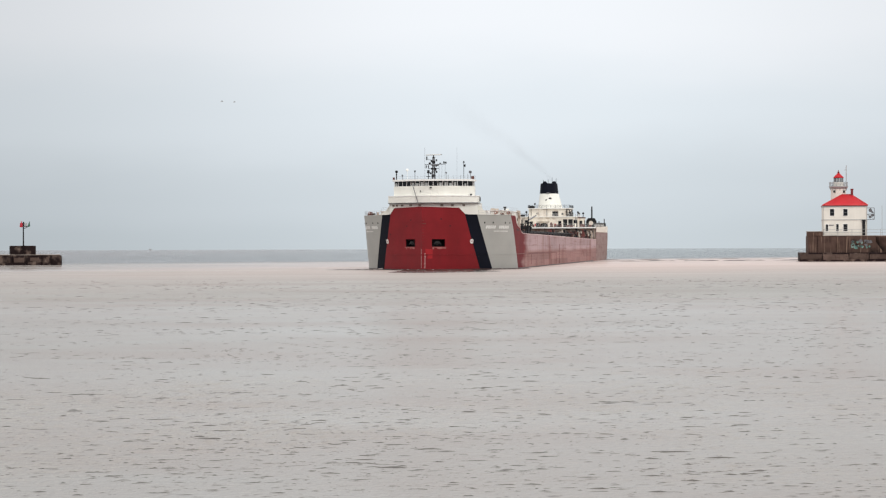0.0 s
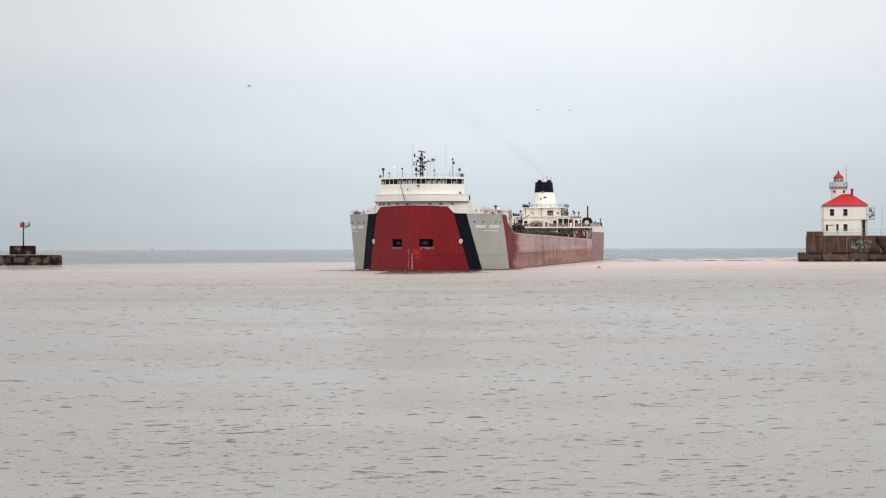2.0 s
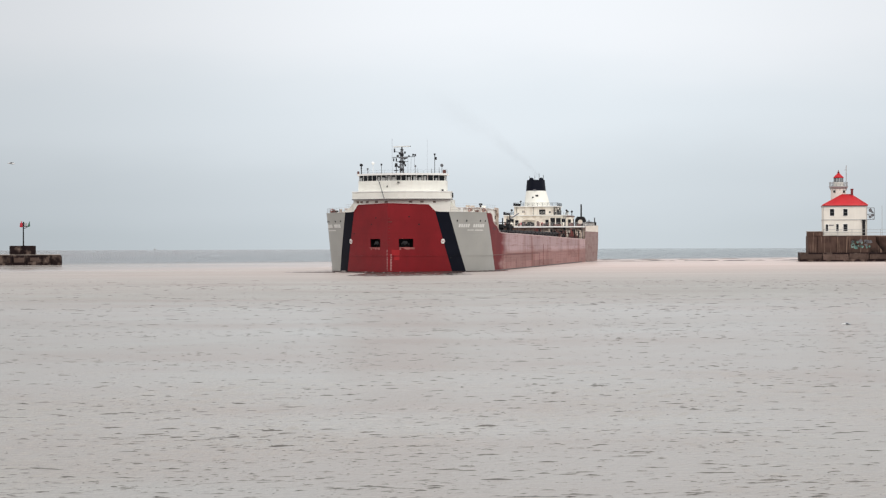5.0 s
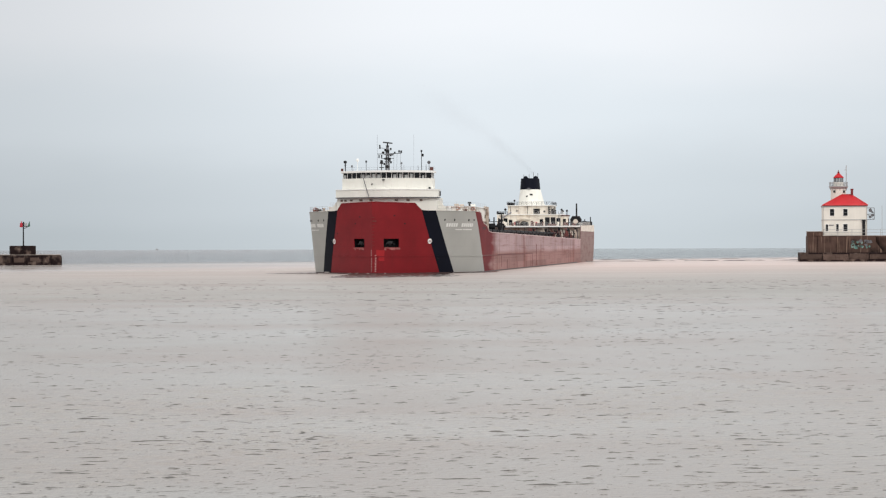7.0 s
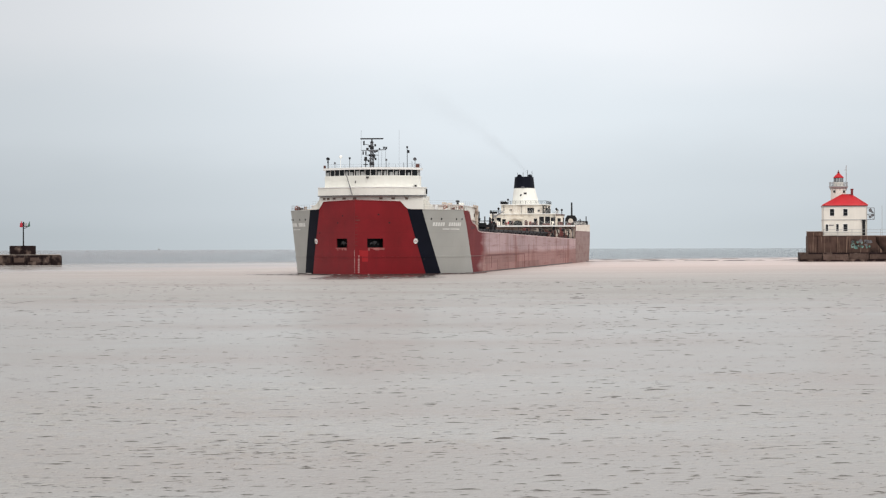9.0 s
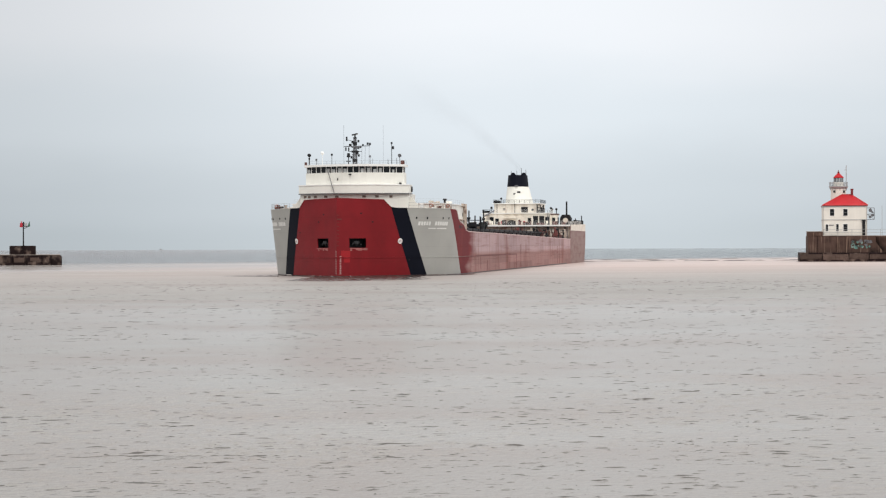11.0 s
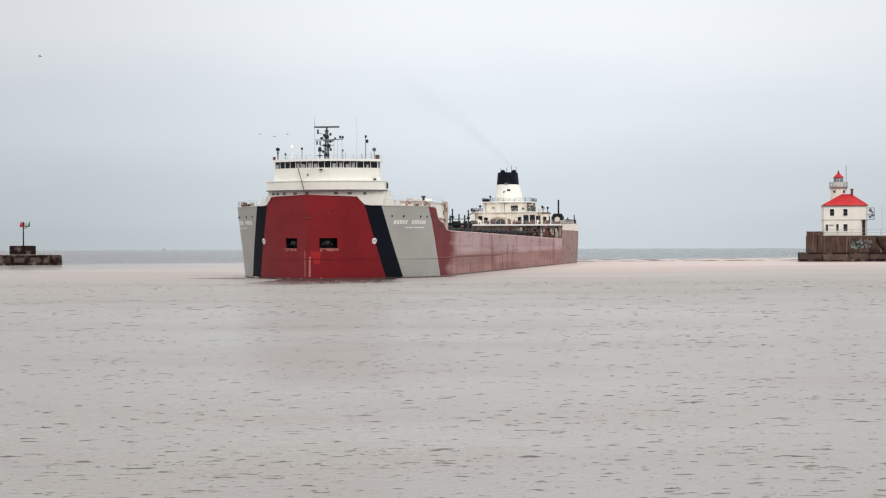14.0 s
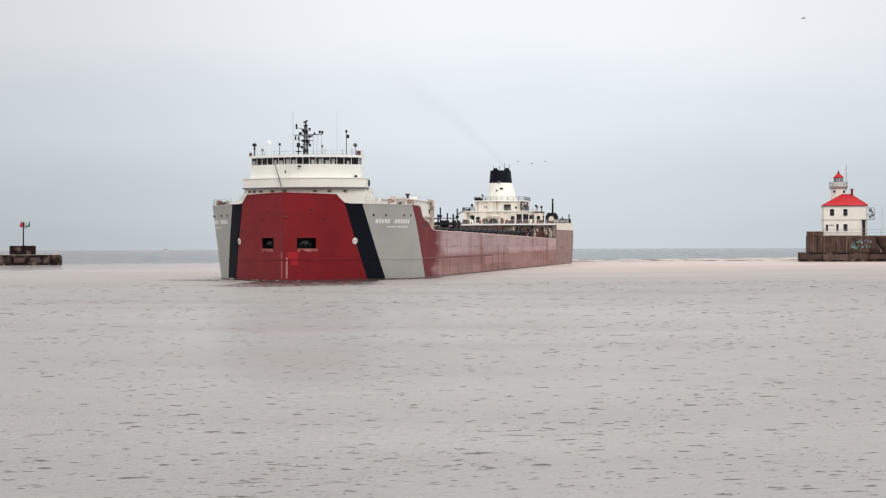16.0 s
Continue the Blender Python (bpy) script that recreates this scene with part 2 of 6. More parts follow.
def water_material(name="lake_water", body=0.42, k=1.9):
    m = bpy.data.materials.new(name)
    m.use_nodes = True
    nt = m.node_tree
    N, L = nt.nodes.new, nt.links.new
    b = nt.nodes["Principled BSDF"]
    tc, geo = N("ShaderNodeTexCoord"), N("ShaderNodeNewGeometry")
    sep = N("ShaderNodeSeparateXYZ")
    L(geo.outputs["Position"], sep.inputs[0])

    def nz(scale, stretch, detail, rough=0.5, dist=0.0):
        mp = N("ShaderNodeMapping")
        mp.inputs["Scale"].default_value = stretch
        L(tc.outputs["Object"], mp.inputs[0])
        n = N("ShaderNodeTexNoise")
        n.inputs["Scale"].default_value, n.inputs["Detail"].default_value, n.inputs["Roughness"].default_value = scale, detail, rough
        n.inputs["Distortion"].default_value = dist
        L(mp.outputs[0], n.inputs["Vector"])
        return n.outputs[0]

    # silt-laden harbour water, clearer lake beyond the pier heads
    edge = nz(0.02, (0.4, 1.0, 1.0), 4)
    off = N("ShaderNodeMath")
    off.operation = "MULTIPLY_ADD"
    off.inputs[1].default_value = 60.0
    L(edge, off.inputs[0])
    lean = N("ShaderNodeMath")
    lean.operation = "MULTIPLY_ADD"
    lean.inputs[1].default_value = -0.78
    L(sep.outputs["X"], lean.inputs[0])
    L(sep.outputs["Y"], lean.inputs[2])
    L(lean.outputs[0], off.inputs[2])
    far = N("ShaderNodeMapRange")
    far.interpolation_type = "SMOOTHSTEP"
    far.inputs["From Min"].default_value, far.inputs["From Max"].default_value = 600.0, 735.0
    L(off.outputs[0], far.inputs["Value"])
    blot = nz(0.07, (0.6, 1.0, 1.0), 6, 0.62)
    bl = N("ShaderNodeMapRange")
    bl.inputs["From Min"].default_value, bl.inputs["From Max"].default_value = 0.35, 0.65
    L(blot, bl.inputs["Value"])
    mud = N("ShaderNodeMix")
    mud.data_type = "RGBA"
    mud.inputs["A"].default_value, mud.inputs["B"].default_value = (0.138 * k, 0.1345 * k, 0.128 * k, 1), (0.128 * k, 0.115 * k, 0.107 * k, 1)
    L(bl.outputs[0], mud.inputs["Factor"])
    mx = N("ShaderNodeMix")
    mx.data_type = "RGBA"
    L(far.outputs[0], mx.inputs["Factor"])
    # pale clay plume along the meeting of harbour and lake
    plume, clay = N("ShaderNodeMapRange"), N("ShaderNodeMix")
    plume.interpolation_type = "SMOOTHSTEP"
    # range drawn in: the pale colour also offsets the hull's dark reflection
    plume.inputs["From Min"].default_value, plume.inputs["From Max"].default_value = 230.0, 520.0
    L(off.outputs[0], plume.inputs["Value"])
    clay.data_type = "RGBA"
    side, pf = N("ShaderNodeMapRange"), N("ShaderNodeMath")
    side.inputs["From Min"].default_value, side.inputs["From Max"].default_value = -100.0, 40.0
    side.inputs["To Min"].default_value, side.inputs["To Max"].default_value = 0.18, 1.0
    L(sep.outputs["X"], side.inputs["Value"])
    pf.operation = "MULTIPLY"
    L(plume.outputs[0], pf.inputs[0])
    L(side.outputs[0], pf.inputs[1])
    L(pf.outputs[0], clay.inputs["Factor"])
    L(mud.outputs["Result"], clay.inputs["A"])
    clay.inputs["B"].default_value = (0.48, 0.395, 0.37, 1)
    L(clay.outputs["Result"], mx.inputs["A"])
    # the lake is greyer with silt on the breakwater's side
    silt, open_lake = N("ShaderNodeMapRange"), N("ShaderNodeMix")
    silt.inputs["From Min"].default_value, silt.inputs["From Max"].default_value = -190.0, 40.0
    L(sep.outputs["X"], silt.inputs["Value"])
    open_lake.data_type = "RGBA"
    L(silt.outputs[0], open_lake.inputs["Factor"])
    open_lake.inputs["A"].default_value, open_lake.inputs["B"].default_value = (0.125, 0.105, 0.108, 1), (0.075, 0.095, 0.105, 1)
    L(open_lake.outputs["Result"], mx.inputs["B"])
    L(mx.outputs["Result"], b.inputs["Base Color"])
    b.inputs["IOR"].default_value = 1.333
    # heights in metres: fine chop everywhere, and sparse steep wavelets of two sizes in drifting patches
    def scaled(v, k):
        n = N("ShaderNodeMath")
        n.operation = "MULTIPLY"
        L(v, n.inputs[0])
        n.inputs[1].default_value = k
        return n.outputs[0]

    def peaks(v, lo, hi, k):
        p = N("ShaderNodeMapRange")
        p.interpolation_type = "SMOOTHSTEP"
        p.inputs["From Min"].default_value, p.inputs["From Max"].default_value = lo, hi
        p.inputs["To Max"].default_value = k
        L(v, p.inputs["Value"])
        return p.outputs[0]

    def plus(a, c):
        n = N("ShaderNodeMath")
        n.operation = "ADD"
        L(a, n.inputs[0])
        L(c, n.inputs[1])
        return n.outputs[0]

    def times(a, c):
        n = N("ShaderNodeMath")
        n.operation = "MULTIPLY"
        L(a, n.inputs[0])
        L(c, n.inputs[1])
        return n.outputs[0]

    calm = N("ShaderNodeMapRange")
    calm.interpolation_type = "SMOOTHSTEP"
    calm.inputs["From Min"].default_value, calm.inputs["From Max"].default_value = 130.0, 250.0
    calm.inputs["To Min"].default_value, calm.inputs["To Max"].default_value = 1.0, 2.0
    L(sep.outputs["Y"], calm.inputs["Value"])
    chop = times(scaled(nz(4.0, (1.2, 1.0, 1.0), 3, 0.6), 0.05), calm.outputs[0])
    wide = peaks(nz(0.5, (1.4, 0.8, 1.0), 4, 0.5, 0.3), 0.45, 0.75, 0.16)
    # a smooth slick along the edge of the silt, open-lake chop beyond it
    slick = N("ShaderNodeMapRange")
    slick.interpolation_type = "SMOOTHSTEP"
    slick.inputs["From Min"].default_value, slick.inputs["From Max"].default_value = 420.0, 560.0
    slick.inputs["To Min"].default_value, slick.inputs["To Max"].default_value = 1.0, 0.2
    L(off.outputs[0], slick.inputs["Value"])
    rg = N("ShaderNodeMath")
    rg.operation = "MULTIPLY"
    rg.inputs[1].default_value = 0.18
    L(times(slick.outputs[0], calm.outputs[0]), rg.inputs[0])
    L(rg.outputs[0], b.inputs["Roughness"])
    lake = N("ShaderNodeMath")
    lake.operation = "MULTIPLY_ADD"
    lake.inputs[1].default_value = 5.0
    L(far.outputs[0], lake.inputs[0])
    L(slick.outputs[0], lake.inputs[2])
    height = times(plus(chop, times(wide, far.outputs[0])), lake.outputs[0])
    bp = N("ShaderNodeBump")
    bp.inputs["Strength"].default_value, bp.inputs["Distance"].default_value = 1.0, 1.0
    L(height, bp.inputs["Height"])
    L(bp.outputs[0], b.inputs["Normal"])
    # suspended silt scatters light back and dulls the mirror
    silty, mixs, near = N("ShaderNodeBsdfDiffuse"), N("ShaderNodeMixShader"), N("ShaderNodeMapRange")
    near.inputs["To Min"].default_value, near.inputs["To Max"].default_value = body, 0.0
    L(far.outputs[0], near.inputs["Value"])
    depth, wt = N("ShaderNodeMapRange"), N("ShaderNodeMath")
    depth.inputs["From Min"].default_value, depth.inputs["From Max"].default_value = 40.0, 200.0
    depth.inputs["To Min"].default_value, depth.inputs["To Max"].default_value = 0.95, 1.0
    L(sep.outputs["Y"], depth.inputs["Value"])
    wt.operation = "MULTIPLY"
    # wind lanes: smoother and rougher water side by side
    lane, lanes = N("ShaderNodeMapRange"), nz(0.035, (0.3, 1.0, 1.0), 6, 0.6)
    lane.inputs["From Min"].default_value, lane.inputs["From Max"].default_value = 0.36, 0.64
    lane.inputs["To Min"].default_value, lane.inputs["To Max"].default_value = 0.75, 1.2
    L(lanes, lane.inputs["Value"])
    L(times(near.outputs[0], lane.outputs[0]), wt.inputs[0])
    L(depth.outputs[0], wt.inputs[1])
    more, wt2 = N("ShaderNodeMath"), N("ShaderNodeMath")
    more.operation, wt2.operation = "MULTIPLY_ADD", "MULTIPLY"
    more.inputs[1].default_value, more.inputs[2].default_value = 0.8, 1.0
    L(pf.outputs[0], more.inputs[0])
    L(wt.outputs[0], wt2.inputs[0])
    L(more.outputs[0], wt2.inputs[1])
    L(mx.outputs["Result"], silty.inputs["Color"])
    L(bp.outputs[0], silty.inputs["Normal"])
    L(wt2.outputs[0], mixs.inputs["Fac"])
    L(b.outputs[0], mixs.inputs[1])
    L(silty.outputs[0], mixs.inputs[2])
    L(mixs.outputs[0], nt.nodes["Material Output"].inputs["Surface"])
    return m


M_WATER = water_material()
# darker water copy: the dim look of steep faces is put into its colour
M_CREST = water_material("dimmed_crest_water", 0.0, 0.75)


def smoke_material(name="thin_smoke", density=0.036):
    """Thin smoke, densest in the heart of each puff."""
    m = bpy.data.materials.new(name)
    m.use_nodes = True
    nt = m.node_tree
    nt.nodes.clear()
    N, L = nt.nodes.new, nt.links.new
    out, mix, tr, df = N("ShaderNodeOutputMaterial"), N("ShaderNodeMixShader"), N("ShaderNodeBsdfTransparent"), N("ShaderNodeBsdfDiffuse")
    df.inputs["Color"].default_value = (0.16, 0.155, 0.155, 1)
    tc = N("ShaderNodeTexCoord")
    flat = N("ShaderNodeVectorMath")
    flat.operation = "MULTIPLY"
    flat.inputs[1].default_value = (1, 0, 1)
    L(tc.outputs["Object"], flat.inputs[0])
    ln = N("ShaderNodeVectorMath")
    ln.operation = "LENGTH"
    L(flat.outputs[0], ln.inputs[0])
    mr = N("ShaderNodeMapRange")
    mr.interpolation_type = "SMOOTHSTEP"
    mr.inputs["From Min"].default_value, mr.inputs["From Max"].default_value = 0.95, 0.0
    mr.inputs["To Min"].default_value, mr.inputs["To Max"].default_value = 0.0, density
    L(ln.outputs["Value"], mr.inputs["Value"])
    L(mr.outputs[0], mix.inputs["Fac"])
    L(tr.outputs[0], mix.inputs[1])
    L(df.outputs[0], mix.inputs[2])
    L(mix.outputs[0], out.inputs[0])
    return m


M_SMOKE, M_SMOKETHIN = smoke_material(), smoke_material("thinning_smoke", 0.02)
# swell water darkened: the dark look of steep wave faces is in its colour
M_SWELL = material("dark_face_water", (0.075, 0.06, 0.056), 0.12, vary=0.2, spec=0.5)
M_COPING = material("pale_coping", (0.30, 0.25, 0.22), 0.9, vary=0.3, dark=(0.05, 0.035, 0.03), dark_amt=0.7, dark_scale=0.6)
M_HIP = material("faded_hip_red", (0.48, 0.05, 0.05), 0.7, vary=0.15)
# bow water: part of the hull's dark reflection is put into its base colour
M_BOWWATER = material("dark_bow_water", (0.06, 0.042, 0.038), 0.07, vary=0.2, spec=0.5)
M_FOAM = material("foam", (0.45, 0.40, 0.38), 0.8, vary=0.2)


# ---- mesh helpers ----
def box(bm, x0, x1, y0, y1, z0, z1, bevel=0.0):
    vs = [bm.verts.new((x, y, z)) for x in (x0, x1) for y in (y0, y1) for z in (z0, z1)]
    fs = [bm.faces.new([vs[i] for i in q]) for q in ((0, 1, 3, 2), (4, 6, 7, 5), (0, 4, 5, 1), (2, 3, 7, 6), (0, 2, 6, 4), (1, 5, 7, 3))]
    if bevel:
        es = list({e for f in fs for e in f.edges})
        bmesh.ops.bevel(bm, geom=es, offset=bevel, segments=1, affect="EDGES")
    return bm


def tube(bm, pts, r, n=8, r1=None):
    """A round bar through the points, tapering from r to r1."""
    pts = [Vector(p) for p in pts]
    r1 = r if r1 is None else r1
    rings = []
    for i, p in enumerate(pts):
        d = (pts[min(i + 1, len(pts) - 1)] - pts[max(i - 1, 0)]).normalized()
        a = d.orthogonal().normalized()
        c = d.cross(a)
        rr = r + (r1 - r) * i / (len(pts) - 1)
        rings.append([bm.verts.new(p + (a * math.cos(k * math.tau / n) + c * math.sin(k * math.tau / n)) * rr) for k in range(n)])
    for a, c in zip(rings, rings[1:]):
        for k in range(n):
            bm.faces.new((a[k], a[(k + 1) % n], c[(k + 1) % n], c[k]))
    bm.faces.new(rings[0][::-1])
    bm.faces.new(rings[-1])
    return bm


def prism(bm, outline, z0, z1, outline_top=None):
    """A closed upright prism on a plan outline (counter-clockwise); outline_top lets its walls lean."""
    top = outline_top or outline
    a = [bm.verts.new((x, y, z0)) for x, y in outline]
    c = [bm.verts.new((x, y, z1)) for x, y in top]
    n = len(a)
    for i in range(n):
        bm.faces.new((a[i], a[(i + 1) % n], c[(i + 1) % n], c[i]))
    bm.faces.new(a[::-1])
    bm.faces.new(c)
    return bm


def ring(cx, cy, r, n=24, ry=None):
    return [(cx + r * math.cos(k * math.tau / n), cy + (ry or r) * math.sin(k * math.tau / n)) for k in range(n)]


def part(name, bm, material, parent, label="", smooth=False):
    me = bpy.data.meshes.new(name)
    bmesh.ops.recalc_face_normals(bm, faces=bm.faces[:])
    bm.to_mesh(me)
    bm.free()
    mats = material if isinstance(material, (list, tuple)) else [material]
    for m in mats:
        me.materials.append(m)
    if smooth:
        me.polygons.foreach_set("use_smooth", [True] * len(me.polygons))
    ob = new(name, me)
    ob.parent = parent
    return tagged(ob, label) if label else ob


def shared(name, ob, parent, m=None):
    """Another piece on the same mesh."""
    o = new(name, ob.data)
    o.parent = parent
    if m:
        o.matrix_basis = m
    return o


def rail(name, pts, parent, height=1.05, posts=2.0, r=0.035, mat=None, bars=3, label=""):
    """Open railing along a path: uprights and level bars."""
    bm = bmesh.new()
    pts = [Vector(p) for p in pts]
    for a, c in zip(pts, pts[1:]):
        n = max(1, round((c - a).length / posts))
        for i in range(n + 1):
            p = a.lerp(c, i / n)
            tube(bm, [p, p + Vector((0, 0, height))], r, 5)
        for k in range(bars):
            up = Vector((0, 0, height * (k + 1) / bars))
            tube(bm, [a + up, c + up], r * 0.8, 5)
    return part(name, bm, mat or M_WHITE, parent, label)


# ---- water ----
R_DROP = 1.27e6


def water_sheet():
    """One sheet from behind the shore to beyond the horizon, falling away with the earth's curve. Short-crested
    wavelets stand up in patches; the mesh is finest near the shore and widens with the distance."""
    rng = np.random.default_rng(4)
    d = [-400.0, -150.0, -40.0, 0.0, 20.0, 34.0]
    while d[-1] < 520:
        d.append(d[-1] + d[-1] * (0.0012 if d[-1] < 85 else 0.002 if d[-1] < 240 else 0.004))
    while d[-1] < 5000:
        d.append(d[-1] * 1.06)
    d = np.array(d)
    inner = np.linspace(-1, 1, 561)
    outer = np.array([1.1, 1.4, 2.0, 3.2, 5.0])
    u = np.concatenate([-outer[::-1], inner, outer])
    Y, U = np.meshgrid(d, u, indexing="ij")
    X = U * (np.abs(Y) * 0.23 + 5.5)
    spacing = np.abs(Y) * np.where(Y < 85, 0.0012, np.where(Y < 240, 0.002, 0.004)) + 0.001

    def field(lo, hi, n, spread):
        """Random short-crested waves with wavelengths from lo to hi, unit variance, less what the mesh cannot hold."""
        out = np.zeros_like(X)
        for _ in range(n):
            lam = lo * (hi / lo) ** rng.random()
            ang = rng.normal(math.pi / 2 + 0.15, spread)
            out += np.clip(lam / spacing / 3.0 - 0.8, 0, 1) * np.sin(math.tau / lam * (X * math.cos(ang) + Y * math.sin(ang)) + rng.uniform(0, math.tau))
        return out * math.sqrt(2 / n)

    fade = np.clip((370 - Y) / 150, 0, 1) * np.clip((Y - 5) / 15, 0, 1)
    gust = np.clip(0.75 + 0.5 * field(9, 60, 18, 0.9), 0.2, 1.7)
    f = field(0.22, 0.42, 50, 0.5)
    a = field(0.42, 0.95, 60, 0.42)
    c = field(0.95, 3.0, 45, 0.4)
    Z = gust * (0.005 * f + 0.016 * np.clip(f - 1.3, 0, 0.8) + 0.005 * a + 0.008 * np.clip(a - 1.4, 0, 0.9) + 0.003 * c)
    far_out = np.clip((Y - 120) / 150, 0, 1) * np.clip((560 - Y) / 160, 0, 1)
    Z = Z * fade + 0.026 * far_out * field(1.7, 4.2, 45, 0.5) - (X ** 2 + Y ** 2) / (2 * R_DROP)
    co = np.stack([X, Y, Z], -1).reshape(-1, 3)
    r, cc = X.shape
    i = (np.arange(r - 1)[:, None] * cc + np.arange(cc - 1)[None]).ravel()
    faces = np.stack([i, i + 1, i + cc + 1, i + cc], -1)
    me = bpy.data.meshes.new("water")
    me.vertices.add(len(co))
    me.vertices.foreach_set("co", co.ravel())
    me.loops.add(faces.size)
    me.loops.foreach_set("vertex_index", faces.ravel())
    me.polygons.add(len(faces))
    me.polygons.foreach_set("loop_start", np.arange(0, faces.size, 4))
    me.polygons.foreach_set("use_smooth", [True] * len(faces))
    me.update()
    me.materials.append(M_WATER)
    ob = new("water", me)
    return tagged(ob, "rippled grey-brown silty harbour water under overcast sky", "water", kind="structure")


WATER = water_sheet()


def wavelets(seed, count):
    """Small steep crests that stand on the water in loose streaks: each a short bent ridge, sharp in front and long behind."""
    rng = np.random.default_rng(seed)
    co, faces = [], []
    made = 0
    while made < count:
        # streaks lie across the view and gather the crests
        yc = 1 / (1 / 36 - rng.random() ** 1.3 * (1 / 36 - 1 / 290))
        xc = rng.uniform(-0.26, 0.26) * yc
        wide = rng.uniform(0.02, 0.09) * yc
        for _ in range(rng.integers(2, 34)):
            y = yc + rng.normal(0, 0.011 * yc) * (1 if rng.random() < 0.6 else 4)
            x = xc + rng.normal(0, wide)
            if y < 32:
                continue
            big = 0.5 + 0.008 * y
            w = min(rng.gamma(1.4, 0.17), 1.2) * big
            h = (0.016 + 0.00018 * y) * rng.uniform(0.35, 1.2) * min(1.0, 0.5 + w)
            if y < 75 and rng.random() < 0.11:      # a few taller crests inshore
                w, h = 1.5 * w, 1.6 * h
            dep = 1.4 * h
            skew, bend = rng.normal(0.06, 0.16), rng.uniform(-0.25, 0.25)
            z0 = -(x * x + y * y) / (2 * R_DROP) - 0.012
            base = len(co)
            n = 7
            for i in range(n):
                u = i / (n - 1) * 2 - 1
                e = max(0.0, 1 - abs(u) ** 1.6) * rng.uniform(0.5, 1.1)
                px, py = x + 0.5 * w * u, y + 0.5 * w * (skew * u + bend * u * u)
                co += [(px, py - dep * e, z0 - 0.004), (px, py, z0 + h * e), (px, py + 3.2 * h, z0 - 0.01)]
            for i in range(n - 1):
                a = base + 3 * i
                faces += [(a, a + 3, a + 4, a + 1), (a + 1, a + 4, a + 5, a + 2)]
            made += 1
    me = bpy.data.meshes.new("wavelets")
    me.from_pydata(co, [], faces)
    me.polygons.foreach_set("use_smooth", [False] * len(me.polygons))
    me.materials.append(M_CREST)
    ob = new("wavelets", me)
    return tagged(ob, "short steep ripples on silty harbour water", "ripple", "drifting ripples", "stuff")


RIPPLES = [wavelets(k, 6500) for k in (31, 32, 33)]

# ---- the cargo ship: bow towards -y, origin at the stem on the waterline ----
ship = new("cargo_ship")
tagged(ship, "long red lake freighter with grey bow and cream houses", "ship")
L_SHIP, B_HALF = 263.5, 16.0
S_DECK, S_WL = 20.0, 25.5


def s_full(z):
    return S_WL + (S_DECK - S_WL) * max(-0.2, min(1.1, z / 11.3))


def half_breadth(s, z):
    q = min(max(s / s_full(z), 0), 1)
    x = B_HALF * (1 - (1 - q) ** 1.7) ** (1 / 0.95)
    if s > 250:
        k = min(1, (s - 250) / (L_SHIP - 250))
        x *= 1 - 0.02 * max(0, 1 - z / 6) * k ** 3
    return x


def s_of_x(x, z):
    return s_full(z) * (1 - (1 - (x / B_HALF) ** 0.95) ** (1 / 1.7))


# columns: ('x', at deck, at waterline) or ('s', at deck, at waterline)
COLS = [("x", 0.0, 0.0), ("x", 0.7, 0.7), ("x", 1.75, 1.75), ("x", 4.1, 4.1), ("x", 5.3, 6.0), ("x", 7.0, 9.0), ("x", 7.8, 10.15), ("x", 8.5, 11.1), ("x", 10.0, 12.3),
        ("x", 11.6, 13.6), ("x", 13.4, 14.8), ("x", 14.9, 15.6), ("s", 17.0, 24.2), ("s", 18.4, 28.4), ("s", 22.2, 30.6), ("s", 24.0, 31.6), ("s", 24.9, 32.2), ("s", 26.5, 33.2), ("s", 30.4, 35.2), ("s", 33.4, 37.0), ("s", 37.0, 40.0)]
COLS += [("s", s, s) for s in range(52, 220, 12)] + [("s", s, s) for s in (220, 221, 228, 236, 243, 249, 254, 259, 262, 263.5)]
C_RB, C_BG, C_GR = 6, 8, 13


def z_top(i, s):
    if i <= 5:
        return (12.82, 12.81, 12.78, 12.73, 12.7, 12.66)[i]
    if i <= C_RB:
        return 11.42
    if i <= C_GR + 1:
        return 11.3
    if s < 220.5:
        return {15: 11.1, 16: 9.75, 17: 9.2, 18: 8.8, 19: 7.75, 20: 7.5}.get(i, 7.4 - 0.95 * max(0, (s - 60) / 160))
    return 10.45 + 0.45 * (s - 221) / 42


ROWS = [-2.0, 0.0, 1.4, 3.15, 4.75, 6.3]


def hull_point(i, z, side):
    kind, a, c = COLS[i]
    k = max(-0.2, min(1.14, z / 11.3))
    if kind == "x":
        x = c + (a - c) * k
        s = s_of_x(max(x, 0), z)
    else:
        s = c + (a - c) * k
        x = half_breadth(s, z)
    return Vector((side * x, s, z))


